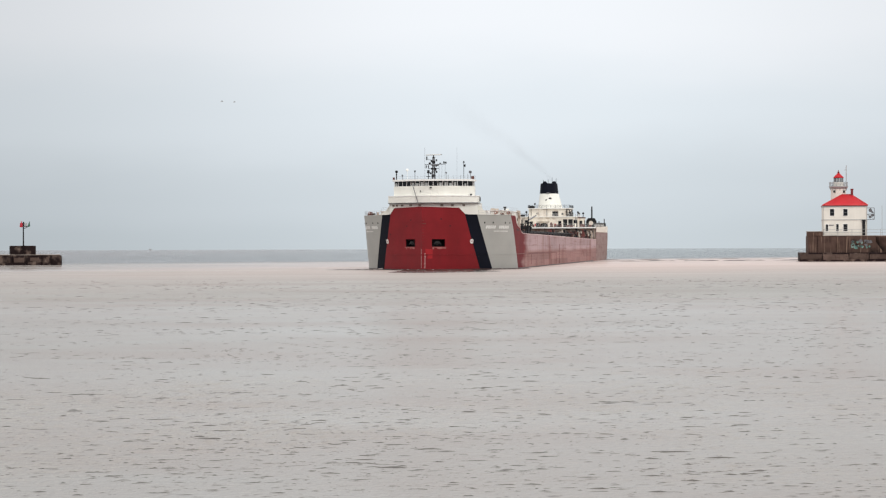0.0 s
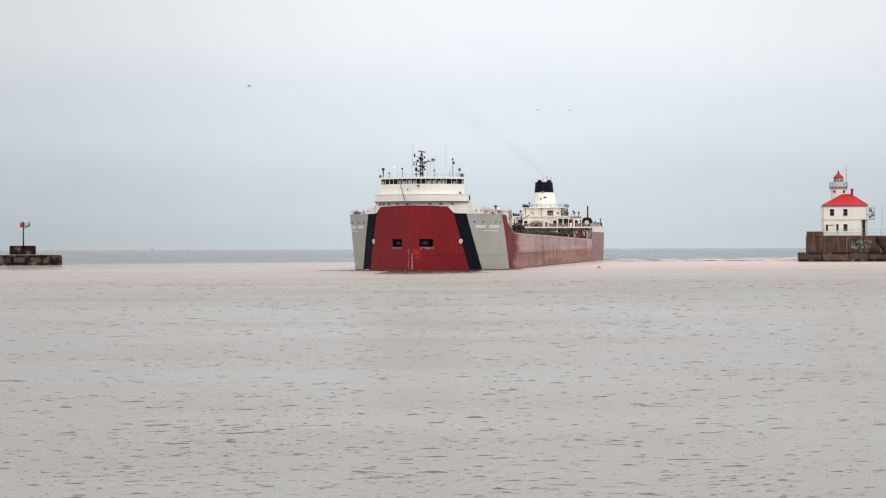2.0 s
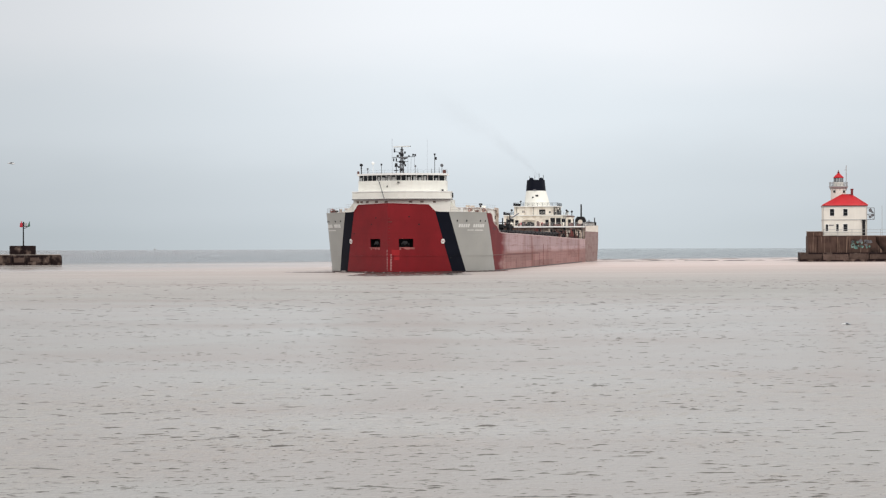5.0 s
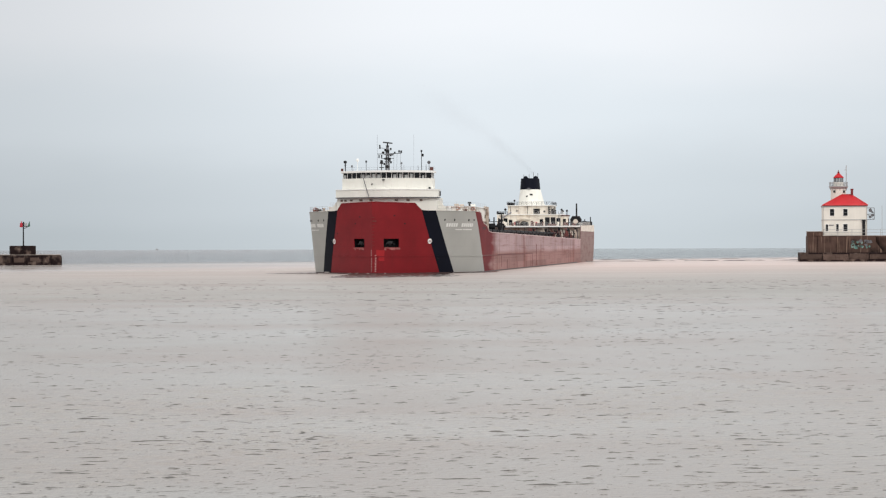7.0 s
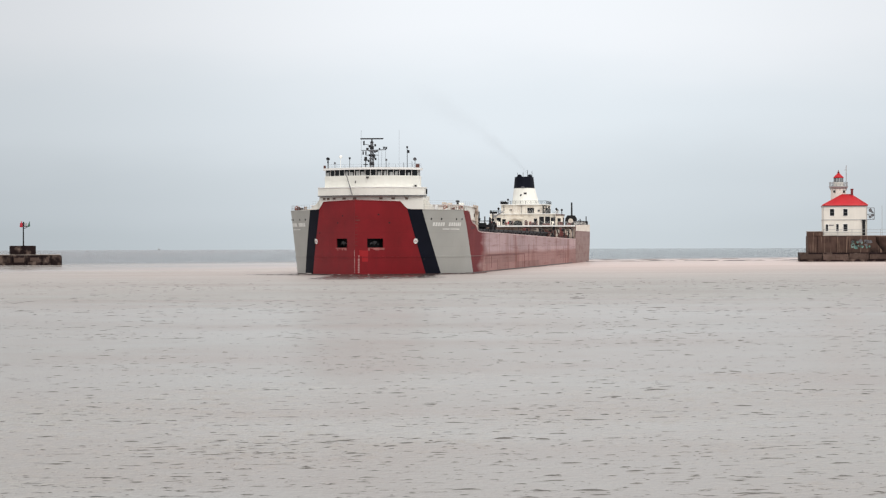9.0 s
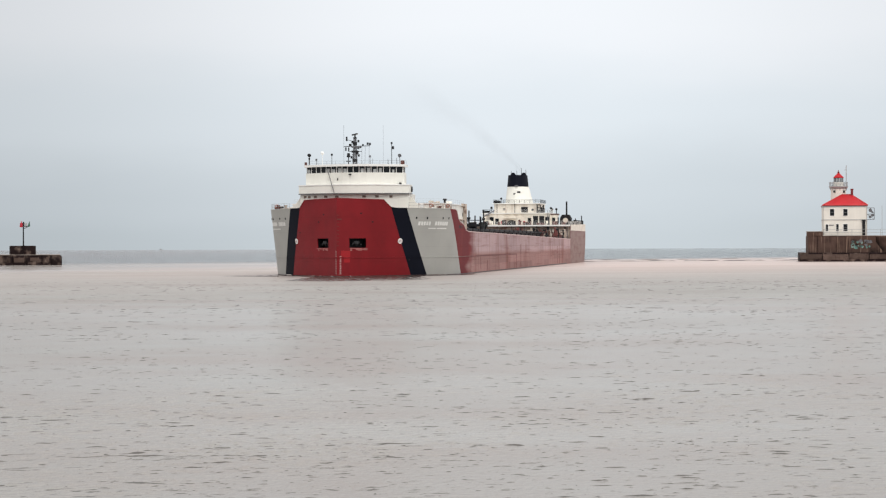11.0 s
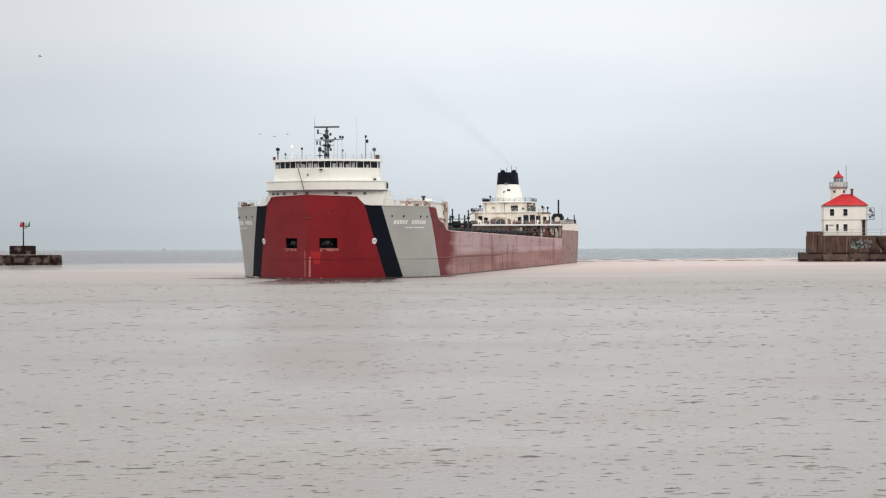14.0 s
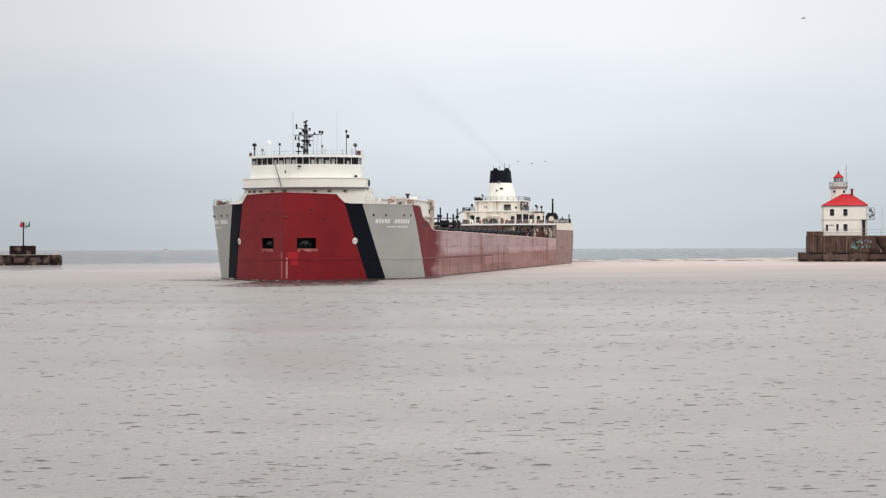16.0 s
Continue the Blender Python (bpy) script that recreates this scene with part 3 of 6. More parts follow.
def hull():
    bm = bmesh.new()
    grids = {}
    for side in (-1, 1):
        g = []
        for i in range(len(COLS)):
            zt = z_top(i, COLS[i][1])
            zs = ROWS + [8.85 if COLS[i][1] > 220.5 else 6.3 + (zt - 6.3) * 0.5, zt]
            g.append([bm.verts.new(hull_point(i, z, side)) for z in zs])
        grids[side] = g
        for i in range(len(COLS) - 1):
            for j in range(len(ROWS) + 1):
                if i == 2 and j == 4:
                    continue            # anchor pocket
                f = bm.faces.new((g[i][j], g[i + 1][j], g[i + 1][j + 1], g[i][j + 1]))
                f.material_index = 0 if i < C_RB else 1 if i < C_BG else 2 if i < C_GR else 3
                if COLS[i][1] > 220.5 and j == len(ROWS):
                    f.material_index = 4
                f.smooth = True
    # transom and bottom
    n = len(COLS) - 1
    a, c = grids[-1][n], grids[1][n]
    for j in range(len(a) - 1):
        f = bm.faces.new((a[j], c[j], c[j + 1], a[j + 1]))
        f.material_index = 4 if j == len(ROWS) else 3
    bmesh.ops.remove_doubles(bm, verts=bm.verts[:], dist=0.001)
    # hard edges: the stem, the rims of the pockets, the stern corners
    for e in bm.edges:
        mid = (e.verts[0].co + e.verts[1].co) / 2
        if len(e.link_faces) < 2 or abs(mid.x) < 0.01 or mid.y > L_SHIP - 0.1:
            e.smooth = False
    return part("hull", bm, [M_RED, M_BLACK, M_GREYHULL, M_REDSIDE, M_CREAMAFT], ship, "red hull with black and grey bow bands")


hull_ob = hull()
sol = hull_ob.modifiers.new("plate", "SOLIDIFY")
sol.thickness, sol.offset = 0.12, -1


def outward(side, s, z):
    """Unit normal of the hull's plating."""
    a, c = half_breadth(s + 0.05, z) - half_breadth(max(s - 0.05, 0), z), half_breadth(s, z + 0.1) - half_breadth(s, z - 0.1)
    n = Vector((1.0, -a / (0.1 if s > 0.05 else 0.05 + s), -c / 0.2)).normalized()
    return Vector((side * n.x, n.y, n.z))


def on_hull(side, s, z, off=0.0):
    return Vector((side * half_breadth(s, z), s, z)) + outward(side, s, z) * off


def hull_strip(bm, side, s0, s1, z0, z1, off=0.03, n=8, mat=0):
    """A thin plate laid on the hull."""
    rows = []
    for k in range(n + 1):
        s = s0 + (s1 - s0) * k / n
        rows.append([bm.verts.new(on_hull(side, s, z, o)) for z, o in ((z0, -0.05), (z0, off), (z1, off), (z1, -0.05))])
    for a, c in zip(rows, rows[1:]):
        for j in range(3):
            f = bm.faces.new((a[j], c[j], c[j + 1], a[j + 1]))
            f.material_index = mat
    for e in (rows[0], rows[-1]):
        f = bm.faces.new(e)
        f.material_index = mat


def each(name, mat, parent, makers, label=""):
    """One part for each small maker function."""
    out = []
    for mk in makers:
        bm = bmesh.new()
        mk(bm)
        out.append(part(name, bm, mat, parent, label))
    return out


def decks():
    # forecastle deck, main deck, poop deck: plan outlines follow the hull inside its plating
    def outline(s0, s1, z, inset, step=3.0):
        n = max(2, round((s1 - s0) / step))
        pts = [(half_breadth(s0 + (s1 - s0) * k / n, z) - inset, s0 + (s1 - s0) * k / n) for k in range(n + 1)]
        return pts + [(-x, s) for x, s in reversed(pts)]
    for name, s0, s1, z, label in (("foredeck", 1.2, 27.0, 10.2, ""), ("main_deck", 26.0, 222.0, 5.6, "red-brown main deck"), ("poop_deck", 221.2, 263.0, 9.7, "")):
        bm = bmesh.new()
        prism(bm, outline(s0, s1, z, 0.2, 2.0 if s1 < 60 else 6.0), z - 0.25, z)
        part(name, bm, M_DECK, ship, label)


decks()


def bow_fittings():
    # rubbing strake along both sides, painted with the band that it crosses; aft, its shadow line is put into a darker
    # red
    bm = bmesh.new()
    edges = [hull_point(i, 3.15, 1).y for i in (C_RB, C_BG, C_GR)]
    stops = [0.02] + edges + [60.0, 104.0]
    for side in (-1, 1):
        for k, (a, c) in enumerate(zip(stops, stops[1:])):
            hull_strip(bm, side, a, c, 3.04, 3.2, 0.06, max(4, round((c - a) / 2.2)), min(k, 3))
    part("rubbing_strake", bm, [M_RED, M_BLACK, M_GREYHULL, M_STRAKE], ship)
    # dark strip along the waterline: the shadow there is put into its colour
    for side in (-1, 1):
        for a, c in zip([0.02] + edges + [70.0, 130.0], edges + [70.0, 130.0, 210.0]):
            bm = bmesh.new()
            hull_strip(bm, side, a, c, -0.3, 0.16, 0.055, max(4, round((c - a) / 2.2)))
            part("waterline_fouling", bm, M_WLSHADE, ship, "dark strip for the waterline shadow")
    # upright bars on the after plates
    for side in (-1, 1):
        for sa, sb, za, zb in ((104.0, 104.4, 0.0, 3.2), (52.0, 52.25, 0.6, 2.9), (61.0, 61.2, 0.2, 2.2), (112.0, 112.3, 0.3, 5.2), (186.0, 186.4, 0.3, 4.6)):
            bm = bmesh.new()
            hull_strip(bm, side, sa, sb, za, zb, 0.08, 1)
            part("fender_bar", bm, M_STRAKE, ship)
    # anchor pockets with their anchors
    for side in (-1, 1):
        x0, x1 = 1.75, 4.1
        o = [Vector((side * x, s_of_x(x, z), z)) for x, z in ((x0, 4.75), (x1, 4.75), (x1, 6.3), (x0, 6.3))]
        back = Vector((-side * 0.55, 0.85, 0)).normalized() * 1.5
        bm = bmesh.new()
        f = [bm.verts.new(p + back * 0.02) for p in o]
        r = [bm.verts.new(p + back) for p in o]
        for k in range(4):
            bm.faces.new((f[k], f[(k + 1) % 4], r[(k + 1) % 4], r[k]))
        bm.faces.new(r)
        pocket = part("anchor_pocket", bm, M_DARK, ship, "black recessed anchor pocket")
        c = sum(o, Vector()) / 4 + back * 0.35
        along = (o[1] - o[0]).normalized()
        bm = bmesh.new()
        tube(bm, [c - along * 0.85 + Vector((0, 0, -0.25)), c - along * 0.45 + Vector((0, 0, 0.12)), c + Vector((0, 0, 0.2)), c + along * 0.45 + Vector((0, 0, 0.12)), c + along * 0.85 + Vector((0, 0, -0.25))], 0.16, 8)
        tube(bm, [c + Vector((0, 0, -0.2)), c + back * 0.55], 0.22, 8)
        box(bm, c.x - 0.32, c.x + 0.32, c.y - 0.3, c.y + 0.3, c.z - 0.18, c.z + 0.36, 0.08)
        part("anchor", bm, M_STEEL, pocket, "dark grey stockless anchor")
        # rubbed sill under the pocket
        bm = bmesh.new()
        s0, s1 = s_of_x(x0 + 0.1, 4.5), s_of_x(x1 + 0.15, 4.5)
        rs = random.Random(21 + side)
        for k in range(9):
            sa, sb = s0 + (s1 - s0) * k / 9, s0 + (s1 - s0) * (k + 1) / 9
            hull_strip(bm, side, sa, sb, 4.62 - 0.38 * rs.random(), 4.72, 0.03 + 0.02 * rs.random(), 1)
        part("pocket_sill", bm, M_SILL, pocket, "scraped pale pink sill")
    # round white emblems
    for side in (-1, 1):
        p, n = on_hull(side, 8.85, 5.85), outward(side, 8.85, 5.85)
        m = Matrix.Translation(p + n * 0.03) @ n.to_track_quat("Z", "Y").to_matrix().to_4x4()
        bm = bmesh.new()
        prism(bm, ring(0, 0, 0.46, 28), -0.06, 0.03)
        disc = part("roundel", bm, M_WHITE, ship, "white painted roundel")
        disc.matrix_basis = m
        bm = bmesh.new()
        for a, h in ((0.0, 0.045), (0.18, 0.025), (-0.18, 0.025)):
            box(bm, -0.36, 0.36, a - h, a + h, 0.028, 0.042)
        part("roundel_bar", bm, M_RED, disc)
    # fairleads through the bulwark
    for side in (-1, 1):
        for s in (10.9, 12.9, 16.5, 18.3):
            p, n = on_hull(side, s, 9.72), outward(side, s, 9.72)
            bm = bmesh.new()
            prism(bm, ring(0, 0, 0.15, 14, 0.19), -0.1, 0.04)
            prism(bm, ring(0, 0, 0.1, 12, 0.13), 0.0, 0.07)
            ob = part("fairlead", bm, M_DARK, ship)
            ob.matrix_basis = Matrix.Translation(p) @ n.to_track_quat("Z", "Y").to_matrix().to_4x4()
    # freeing ports in the low bulwark behind the forecastle
    each("freeing_port", M_DARK, ship, [lambda bm, sd=sd, q=q: hull_strip(bm, sd, q, q + 0.75, 8.05, 8.6, 0.02, 1) for sd in (-1, 1) for q in (26.6, 28.1, 29.6)], "dark freeing port")
    # the ship's lettering, as plain bars
    for side in (-1, 1):
        bars = []
        for s0, s1, n in ((11.35, 13.85, 5), (14.7, 18.2, 6)):
            w = (s1 - s0) / n
            bars += [(s0 + k * w + 0.04, s0 + k * w + w * 0.8, 8.48, 9.12) for k in range(n)]
        bars += [(13.5, 15.1, 7.88, 8.04), (15.35, 17.9, 7.88, 8.04)]
        each("lettering_bar", M_LETTER, ship, [lambda bm, q=q, sd=side: hull_strip(bm, sd, *q, 0.03, 2) for q in bars])
    # draught marks and ladder rungs at the stem
    marks = [(-1, 0.06, 0.24, 0.5 + 0.28 * k, 0.63 + 0.28 * k) for k in range(14)] + [(1, 0.42, 0.64, 0.45 + 0.28 * k, 0.6 + 0.28 * k) for k in range(11)]
    each("draught_mark", M_MARK, ship, [lambda bm, q=q: hull_strip(bm, *q, 0.03, 1) for q in marks])
    each("stem_rung", M_RUST, ship, [lambda bm, z=5.1 + 0.62 * k: hull_strip(bm, 1, 0.05, 0.32, z, z + 0.06, 0.05, 1) for k in range(9)] + [lambda bm: hull_strip(bm, 1, 0.05, 0.6, 9.37, 9.5, 0.1, 1)])
    # fresh paint on a doubling plate, and small scuppers
    bm = bmesh.new()
    hull_strip(bm, 1, 1.0, 1.85, 2.35, 4.25, 0.02, 2)
    hull_strip(bm, 1, 0.62, 1.0, 3.3, 4.3, 0.02, 1)
    part("doubling_plate", bm, M_FRESH, ship, "bright red freshly painted plate")
    each("scupper", M_DARK, ship, [lambda bm, q=q: hull_strip(bm, q[0], q[1], q[1] + 0.22, q[2], q[2] + 0.22, 0.02, 1) for q in ((1, 2.85, 10.3), (1, 4.4, 8.9), (-1, 3.2, 8.9), (-1, 2.2, 10.1), (1, 10.8, 2.6), (-1, 7.5, 7.2))])
    # cap along the top of the bulwark, in the colour of each band
    for side in (-1, 1):
        for i0, i1, mat in ((0, C_RB, M_RED), (C_RB, C_BG, M_BLACK), (C_BG, C_GR, M_GREYHULL)):
            bm = bmesh.new()
            tube(bm, [hull_point(i, z_top(i, COLS[i][1]), side) + Vector((0, 0, 0.02)) for i in range(i0, i1 + 1)], 0.07, 6)
            part("bulwark_cap", bm, mat, ship)


bow_fittings()


def shell_plates():
    """Overlapping shell plates of the long side, each a little proud of its neighbour."""
    rng = random.Random(17)
    for side in (-1, 1):
        for row, (z0, z1) in enumerate(((0.1, 1.5), (1.53, 2.98), (3.3, 4.7), (4.73, None))):
            s = 40.5 + 3.3 * row
            while s < 216:
                e = min(s + rng.choice((11.0, 14.0, 19.0, 24.0)), 219.0)
                top = z1 or 7.2 - 0.95 * max(0, (e - 60) / 160)
                bm = bmesh.new()
                hull_strip(bm, side, s, e - 0.06, z0, top, rng.uniform(0.015, 0.05), 1)
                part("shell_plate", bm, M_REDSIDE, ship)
                s = e


shell_plates()


def house(name, outline, z0, z1, mat, label="", top=None, parent=None):
    bm = bmesh.new()
    prism(bm, outline, z0, z1, top)
    return part(name, bm, mat, parent or ship, label)


def rect(x0, x1, s0, s1):
    return [(x0, s0), (x1, s0), (x1, s1), (x0, s1)]


def bowed(xh, s_front, s_back, bow=1.2, n=12):
    """Plan of a house whose front bows forward."""
    pts = []
    for k in range(n + 1):
        x = -xh + 2 * xh * k / n
        pts.append((x, s_front - bow * (1 - (x / xh) ** 2)))
    return pts + [(xh, s_back), (-xh, s_back)]


def stamp(name, bm, mat, parent, places, label=""):
    """The same small mesh at several poses."""
    first = part(name, bm, mat, parent, label)
    first.matrix_basis = places[0]
    for m in places[1:]:
        o = shared(name, first, parent, m)
        if label:
            tagged(o, label)
    return first


def forward_house():
    low = house("forward_house", bowed(9.4, 13.8, 20.0, 3.0), 10.2, 13.85, M_CREAM, "cream forward accommodation house")
    house("wing_brace", bowed(9.9, 15.4, 18.8, 0.1), 10.2, 12.2, M_CREAM)
    parapet = house("bridge_wing_parapet", bowed(9.55, 13.4, 16.2, 3.5), 13.85, 15.35, M_CREAM)
    wheel = house("wheelhouse", bowed(8.5, 14.2, 16.6, 3.5), 15.3, 17.42, M_CREAM, "cream wheelhouse below a band of windows")
    band = house("wheelhouse_window_band", bowed(8.35, 14.35, 16.4, 3.5), 17.35, 18.7, M_GLASS, "dark wheelhouse windows")
    house("wheelhouse_roof", bowed(8.7, 13.8, 17.0, 3.7), 18.45, 18.82, M_WHITE)
    house("parapet_ledge", bowed(9.63, 13.32, 16.25, 3.5), 15.25, 15.4, M_WHITE)
    house("parapet_foot", bowed(9.61, 13.34, 16.25, 3.5), 13.8, 13.95, M_MAST)
    front = lambda x, xh, s, b: s - b * (1 - (x / xh) ** 2)
    bm = bmesh.new()
    box(bm, -0.05, 0.05, -0.06, 0.06, 17.35, 18.55)
    xs = [-8.32 + 16.64 * i / 17 for i in range(18)]
    stamp("mullion", bm, M_WHITE, band, [Matrix.Translation((x, front(x, 8.35, 14.3, 3.5), 0)) for x in xs] + [Matrix.Translation((x, y, 0)) for x in (-8.36, 8.36) for y in (15.0, 16.0)])
    # pale panels at some panes: sky seen through the far windows, put into colour
    rb = random.Random(6)
    for i in (0, 4, 5, 6, 7, 10, 11, 12, 13, 15):
        bm = bmesh.new()
        xm, w = xs[i] + 0.49 + rb.uniform(-0.1, 0.1), rb.uniform(0.22, 0.36)
        z0, z1 = 17.42, rb.uniform(17.85, 18.3)
        box(bm, xm - w, xm + w, -0.03, 0.03, z0, z1)
        ob = part("window_blind", bm, M_SKYPANE, band, "pale panel for sky seen through the glass")
        ob.matrix_basis = Matrix.Translation((0, front(xm, 8.35, 14.32, 3.5), 0))
    bm = bmesh.new()
    box(bm, -0.3, 0.3, -0.06, 0.06, 13.2, 13.55)
    stamp("window", bm, M_PORT, low, [Matrix.Translation((x, front(x, 9.4, 13.78, 3.0), 0)) for x in (-8.3, -7.5, -6.3, -4.4, -2.4, 2.3, 4.4, 6.6)], "small brownish square window")
    # side lamps, vent and slanting boom on the front
    bm = bmesh.new()
    tube(bm, [(-3.85, 10.8, 17.55), (-2.55, 9.6, 14.0)], 0.08, 6)
    part("boom", bm, M_MAST, wheel, "thin grey slanting boom")
    each("deck_lamp", M_DARK, wheel, [lambda bm: tube(bm, [(-2.3, 11.1, 16.1), (-2.15, 10.6, 16.45)], 0.09, 6), lambda bm: box(bm, -0.2, 0.2, 10.3, 10.8, 17.0, 17.2), lambda bm: box(bm, 7.9, 8.2, 13.2, 13.9, 15.4, 15.75)])
    each("side_light_screen", M_DARK, parapet, [lambda bm, x=x: box(bm, x - 0.12, x + 0.12, 15.3, 15.9, 14.2, 15.1, 0.05) for x in (9.62,)], "dark side light screen")
    # rounded cream side plates stepping down to the foredeck
    for side in (-1, 1):
        bm = bmesh.new()
        pr = [(9.2, 10.2), (13.2, 10.2), (13.0, 11.5), (11.2, 11.75), (10.3, 12.5), (9.7, 13.3), (9.2, 13.4)]
        a = [bm.verts.new((side * x, 15.0, z)) for x, z in pr]
        c = [bm.verts.new((side * x, 15.3, z)) for x, z in pr]
        n = len(pr)
        for k in range(n):
            bm.faces.new((a[k], a[(k + 1) % n], c[(k + 1) % n], c[k]))
        bm.faces.new(a)
        bm.faces.new(c[::-1])
        part("side_plate", bm, M_CREAM, low)


forward_house()


def roof_gear():
    top = 18.82
    # lattice main mast with yards
    bm = bmesh.new()
    for dx, dy in ((-0.28, -0.28), (0.28, -0.28), (0.28, 0.28), (-0.28, 0.28)):
        tube(bm, [(-0.3 + dx, 16 + dy, top), (-0.3 + dx * 0.45, 16 + dy * 0.45, 23.6)], 0.11, 5)
    for k in range(8):
        z = top + 0.3 + k * 0.58
        w = 0.3 - 0.02 * k
        box(bm, -0.3 - w, -0.3 + w, 16 - w, 16 + w, z, z + 0.07)
        if k < 7:
            tube(bm, [(-0.3 - w, 16 - w, z), (-0.3 + w, 16 - w, z + 0.58)], 0.05, 4)
            tube(bm, [(-0.3 + w, 16 - w, z), (-0.3 - w, 16 - w, z + 0.58)], 0.05, 4)
    box(bm, -0.85, 0.75, 15.5, 16.4, 21.85, 22.1, 0.04)
    box(bm, -0.75, 0.25, 15.5, 16.4, 20.55, 20.7, 0.04)
    mast = part("mast", bm, M_MAST, ship, "grey lattice radar mast")
    bm = bmesh.new()
    tube(bm, [(-2.2, 16, 22.05), (2.3, 16, 22.15)], 0.06, 6)
    tube(bm, [(-1.5, 16, 21.2), (0.9, 16, 21.2)], 0.05, 6)
    tube(bm, [(-1.7, 16, 23.2), (-0.3, 16, 22.9)], 0.04, 5)
    for x in (-1.9, -1.4):
        box(bm, x - 0.1, x + 0.1, 15.9, 16.1, 21.3, 21.9)
    for x in (-1.75,):
        box(bm, x - 0.12, x + 0.12, 15.9, 16.1, 23.0, 23.75)
    for x, z, w, h in ((-0.3, 22.3, 0.35, 0.5), (-0.55, 21.0, 0.3, 0.35), (0.05, 20.75, 0.25, 0.6), (-0.3, 19.4, 0.4, 0.5), (0.55, 21.75, 0.2, 0.3), (-1.1, 22.15, 0.2, 0.35), (1.1, 22.15, 0.1, 0.3)):
        box(bm, x - w, x + w, 15.65, 16.1, z, z + h, 0.03)
    for x, z in ((0.35, 20.3), (-0.9, 20.0), (0.25, 21.6), (-0.75, 22.6), (0.3, 22.75), (1.9, 22.3), (2.3, 22.25)):
        box(bm, x - 0.13, x + 0.13, 15.8, 16.2, z, z + 0.4)
    part("yard", bm, M_DARK, mast)
    bm = bmesh.new()
    for x in (0.9, 1.5, 2.2):
        tube(bm, [(x, 16, 22.1), (x * 0.95, 16, top)], 0.025, 4)
    part("halyard", bm, M_MAST, mast)
    bm = bmesh.new()
    tube(bm, [(-1.35, 15.6, top), (-1.35, 15.6, 20.2)], 0.09, 6)
    prism(bm, [(x - 1.35, y + 15.6) for x, y in ring(0, 0, 0.34, 12)], 20.2, 20.9, [(x - 1.35, y + 15.6) for x, y in ring(0, 0, 0.22, 12)])
    box(bm, -1.75, -0.95, 15.4, 15.8, 19.45, 19.6)
    part("radar_pedestal", bm, M_DARK, mast)
    bm = bmesh.new()
    tube(bm, [(-0.3, 16, 23.5), (-0.3, 16, 23.85)], 0.14, 8)
    box(bm, -0.6, 0.0, 15.75, 16.25, 23.45, 23.6)
    part("scanner_motor", bm, M_DARK, mast)
    # the turning scanner
    bm = bmesh.new()
    box(bm, -2.05, 2.05, -0.13, 0.0, 0.0, 0.24, 0.03)
    tube(bm, [(0, 0, -0.15), (0, 0, 0.02)], 0.12, 8)
    scanner = part("radar_scanner", bm, M_DARK, ship, "turning radar scanner bar with dark face")
    scanner.matrix_basis = Matrix.Translation((-0.3, 16, 24.0))
    bm = bmesh.new()
    box(bm, -2.0, 2.0, 0.002, 0.12, 0.01, 0.23, 0.03)
    part("scanner_back", bm, M_SCANBACK, scanner, "pale back of the scanner")
    # aerials, lamps and whips
    def post(name, x, z1, r=0.06, head=None, y=14.6, label="", mat=None):
        b2 = bmesh.new()
        tube(b2, [(x, y, top - 0.1), (x, y, z1)], r, 6)
        if head == "lamp":
            tube(b2, [(x, y - 0.3, z1), (x, y + 0.3, z1)], 0.28, 10)
            box(b2, x - 0.12, x + 0.12, y - 0.12, y + 0.12, z1 - 0.75, z1 - 0.45)
        elif head == "dome":
            bmesh.ops.create_uvsphere(b2, u_segments=12, v_segments=8, radius=0.3, matrix=Matrix.Translation((x, y, z1 + 0.1)))
        elif head == "cap":
            box(b2, x - 0.14, x + 0.14, y - 0.14, y + 0.14, z1 - 0.3, z1 + 0.05)
        elif head == "dish":
            tube(b2, [(x, y - 0.15, z1), (x, y + 0.1, z1 + 0.1)], 0.33, 12, 0.1)
        part(name, b2, mat or M_MAST, ship, label)
    post("searchlight", -8.0, 20.55, 0.10, "lamp", label="dark searchlight on a post", mat=M_DARK)
    post("satellite_dome", -5.7, 20.8, 0.05, "dome", label="white satellite dome", mat=M_WHITE)
    post("light_post", -4.05, 20.75, 0.05, "cap", mat=M_DARK)
    post("whip_aerial", -1.95, 25.6, 0.022)
    post("whip_aerial", 4.9, 25.5, 0.015)
    post("stub_aerial", -6.75, 19.9, 0.05, "cap")
    post("stub_aerial", 2.6, 20.4, 0.04, "cap")
    post("stub_aerial", 3.05, 19.9, 0.03)
    post("signal_mast", 6.35, 22.6, 0.06, "cap", mat=M_DARK)
    post("stub_aerial", 5.7, 19.8, 0.04)
    post("dish_aerial", 7.75, 20.35, 0.06, "dish")
    post("stub_aerial", 7.2, 20.0, 0.04)
    each("lamp_box", M_RUST, ship, [lambda bm: box(bm, 7.95, 8.55, 14.2, 14.8, top - 0.05, 19.5, 0.06), lambda bm: box(bm, -8.75, -8.35, 14.2, 14.6, top - 0.05, 19.35, 0.06)], "small dark red lamp box")
    bm = bmesh.new()
    box(bm, 6.15, 6.55, 15.4, 15.8, 21.5, 22.0)
    part("signal_yard", bm, M_DARK, ship)
    rail("roof_rail", [(-8.5, 16.6, top), (8.5, 16.6, top)], ship, 0.8, 1.6, 0.015, M_MAST, 2)
    return scanner


SCANNER = roof_gear()


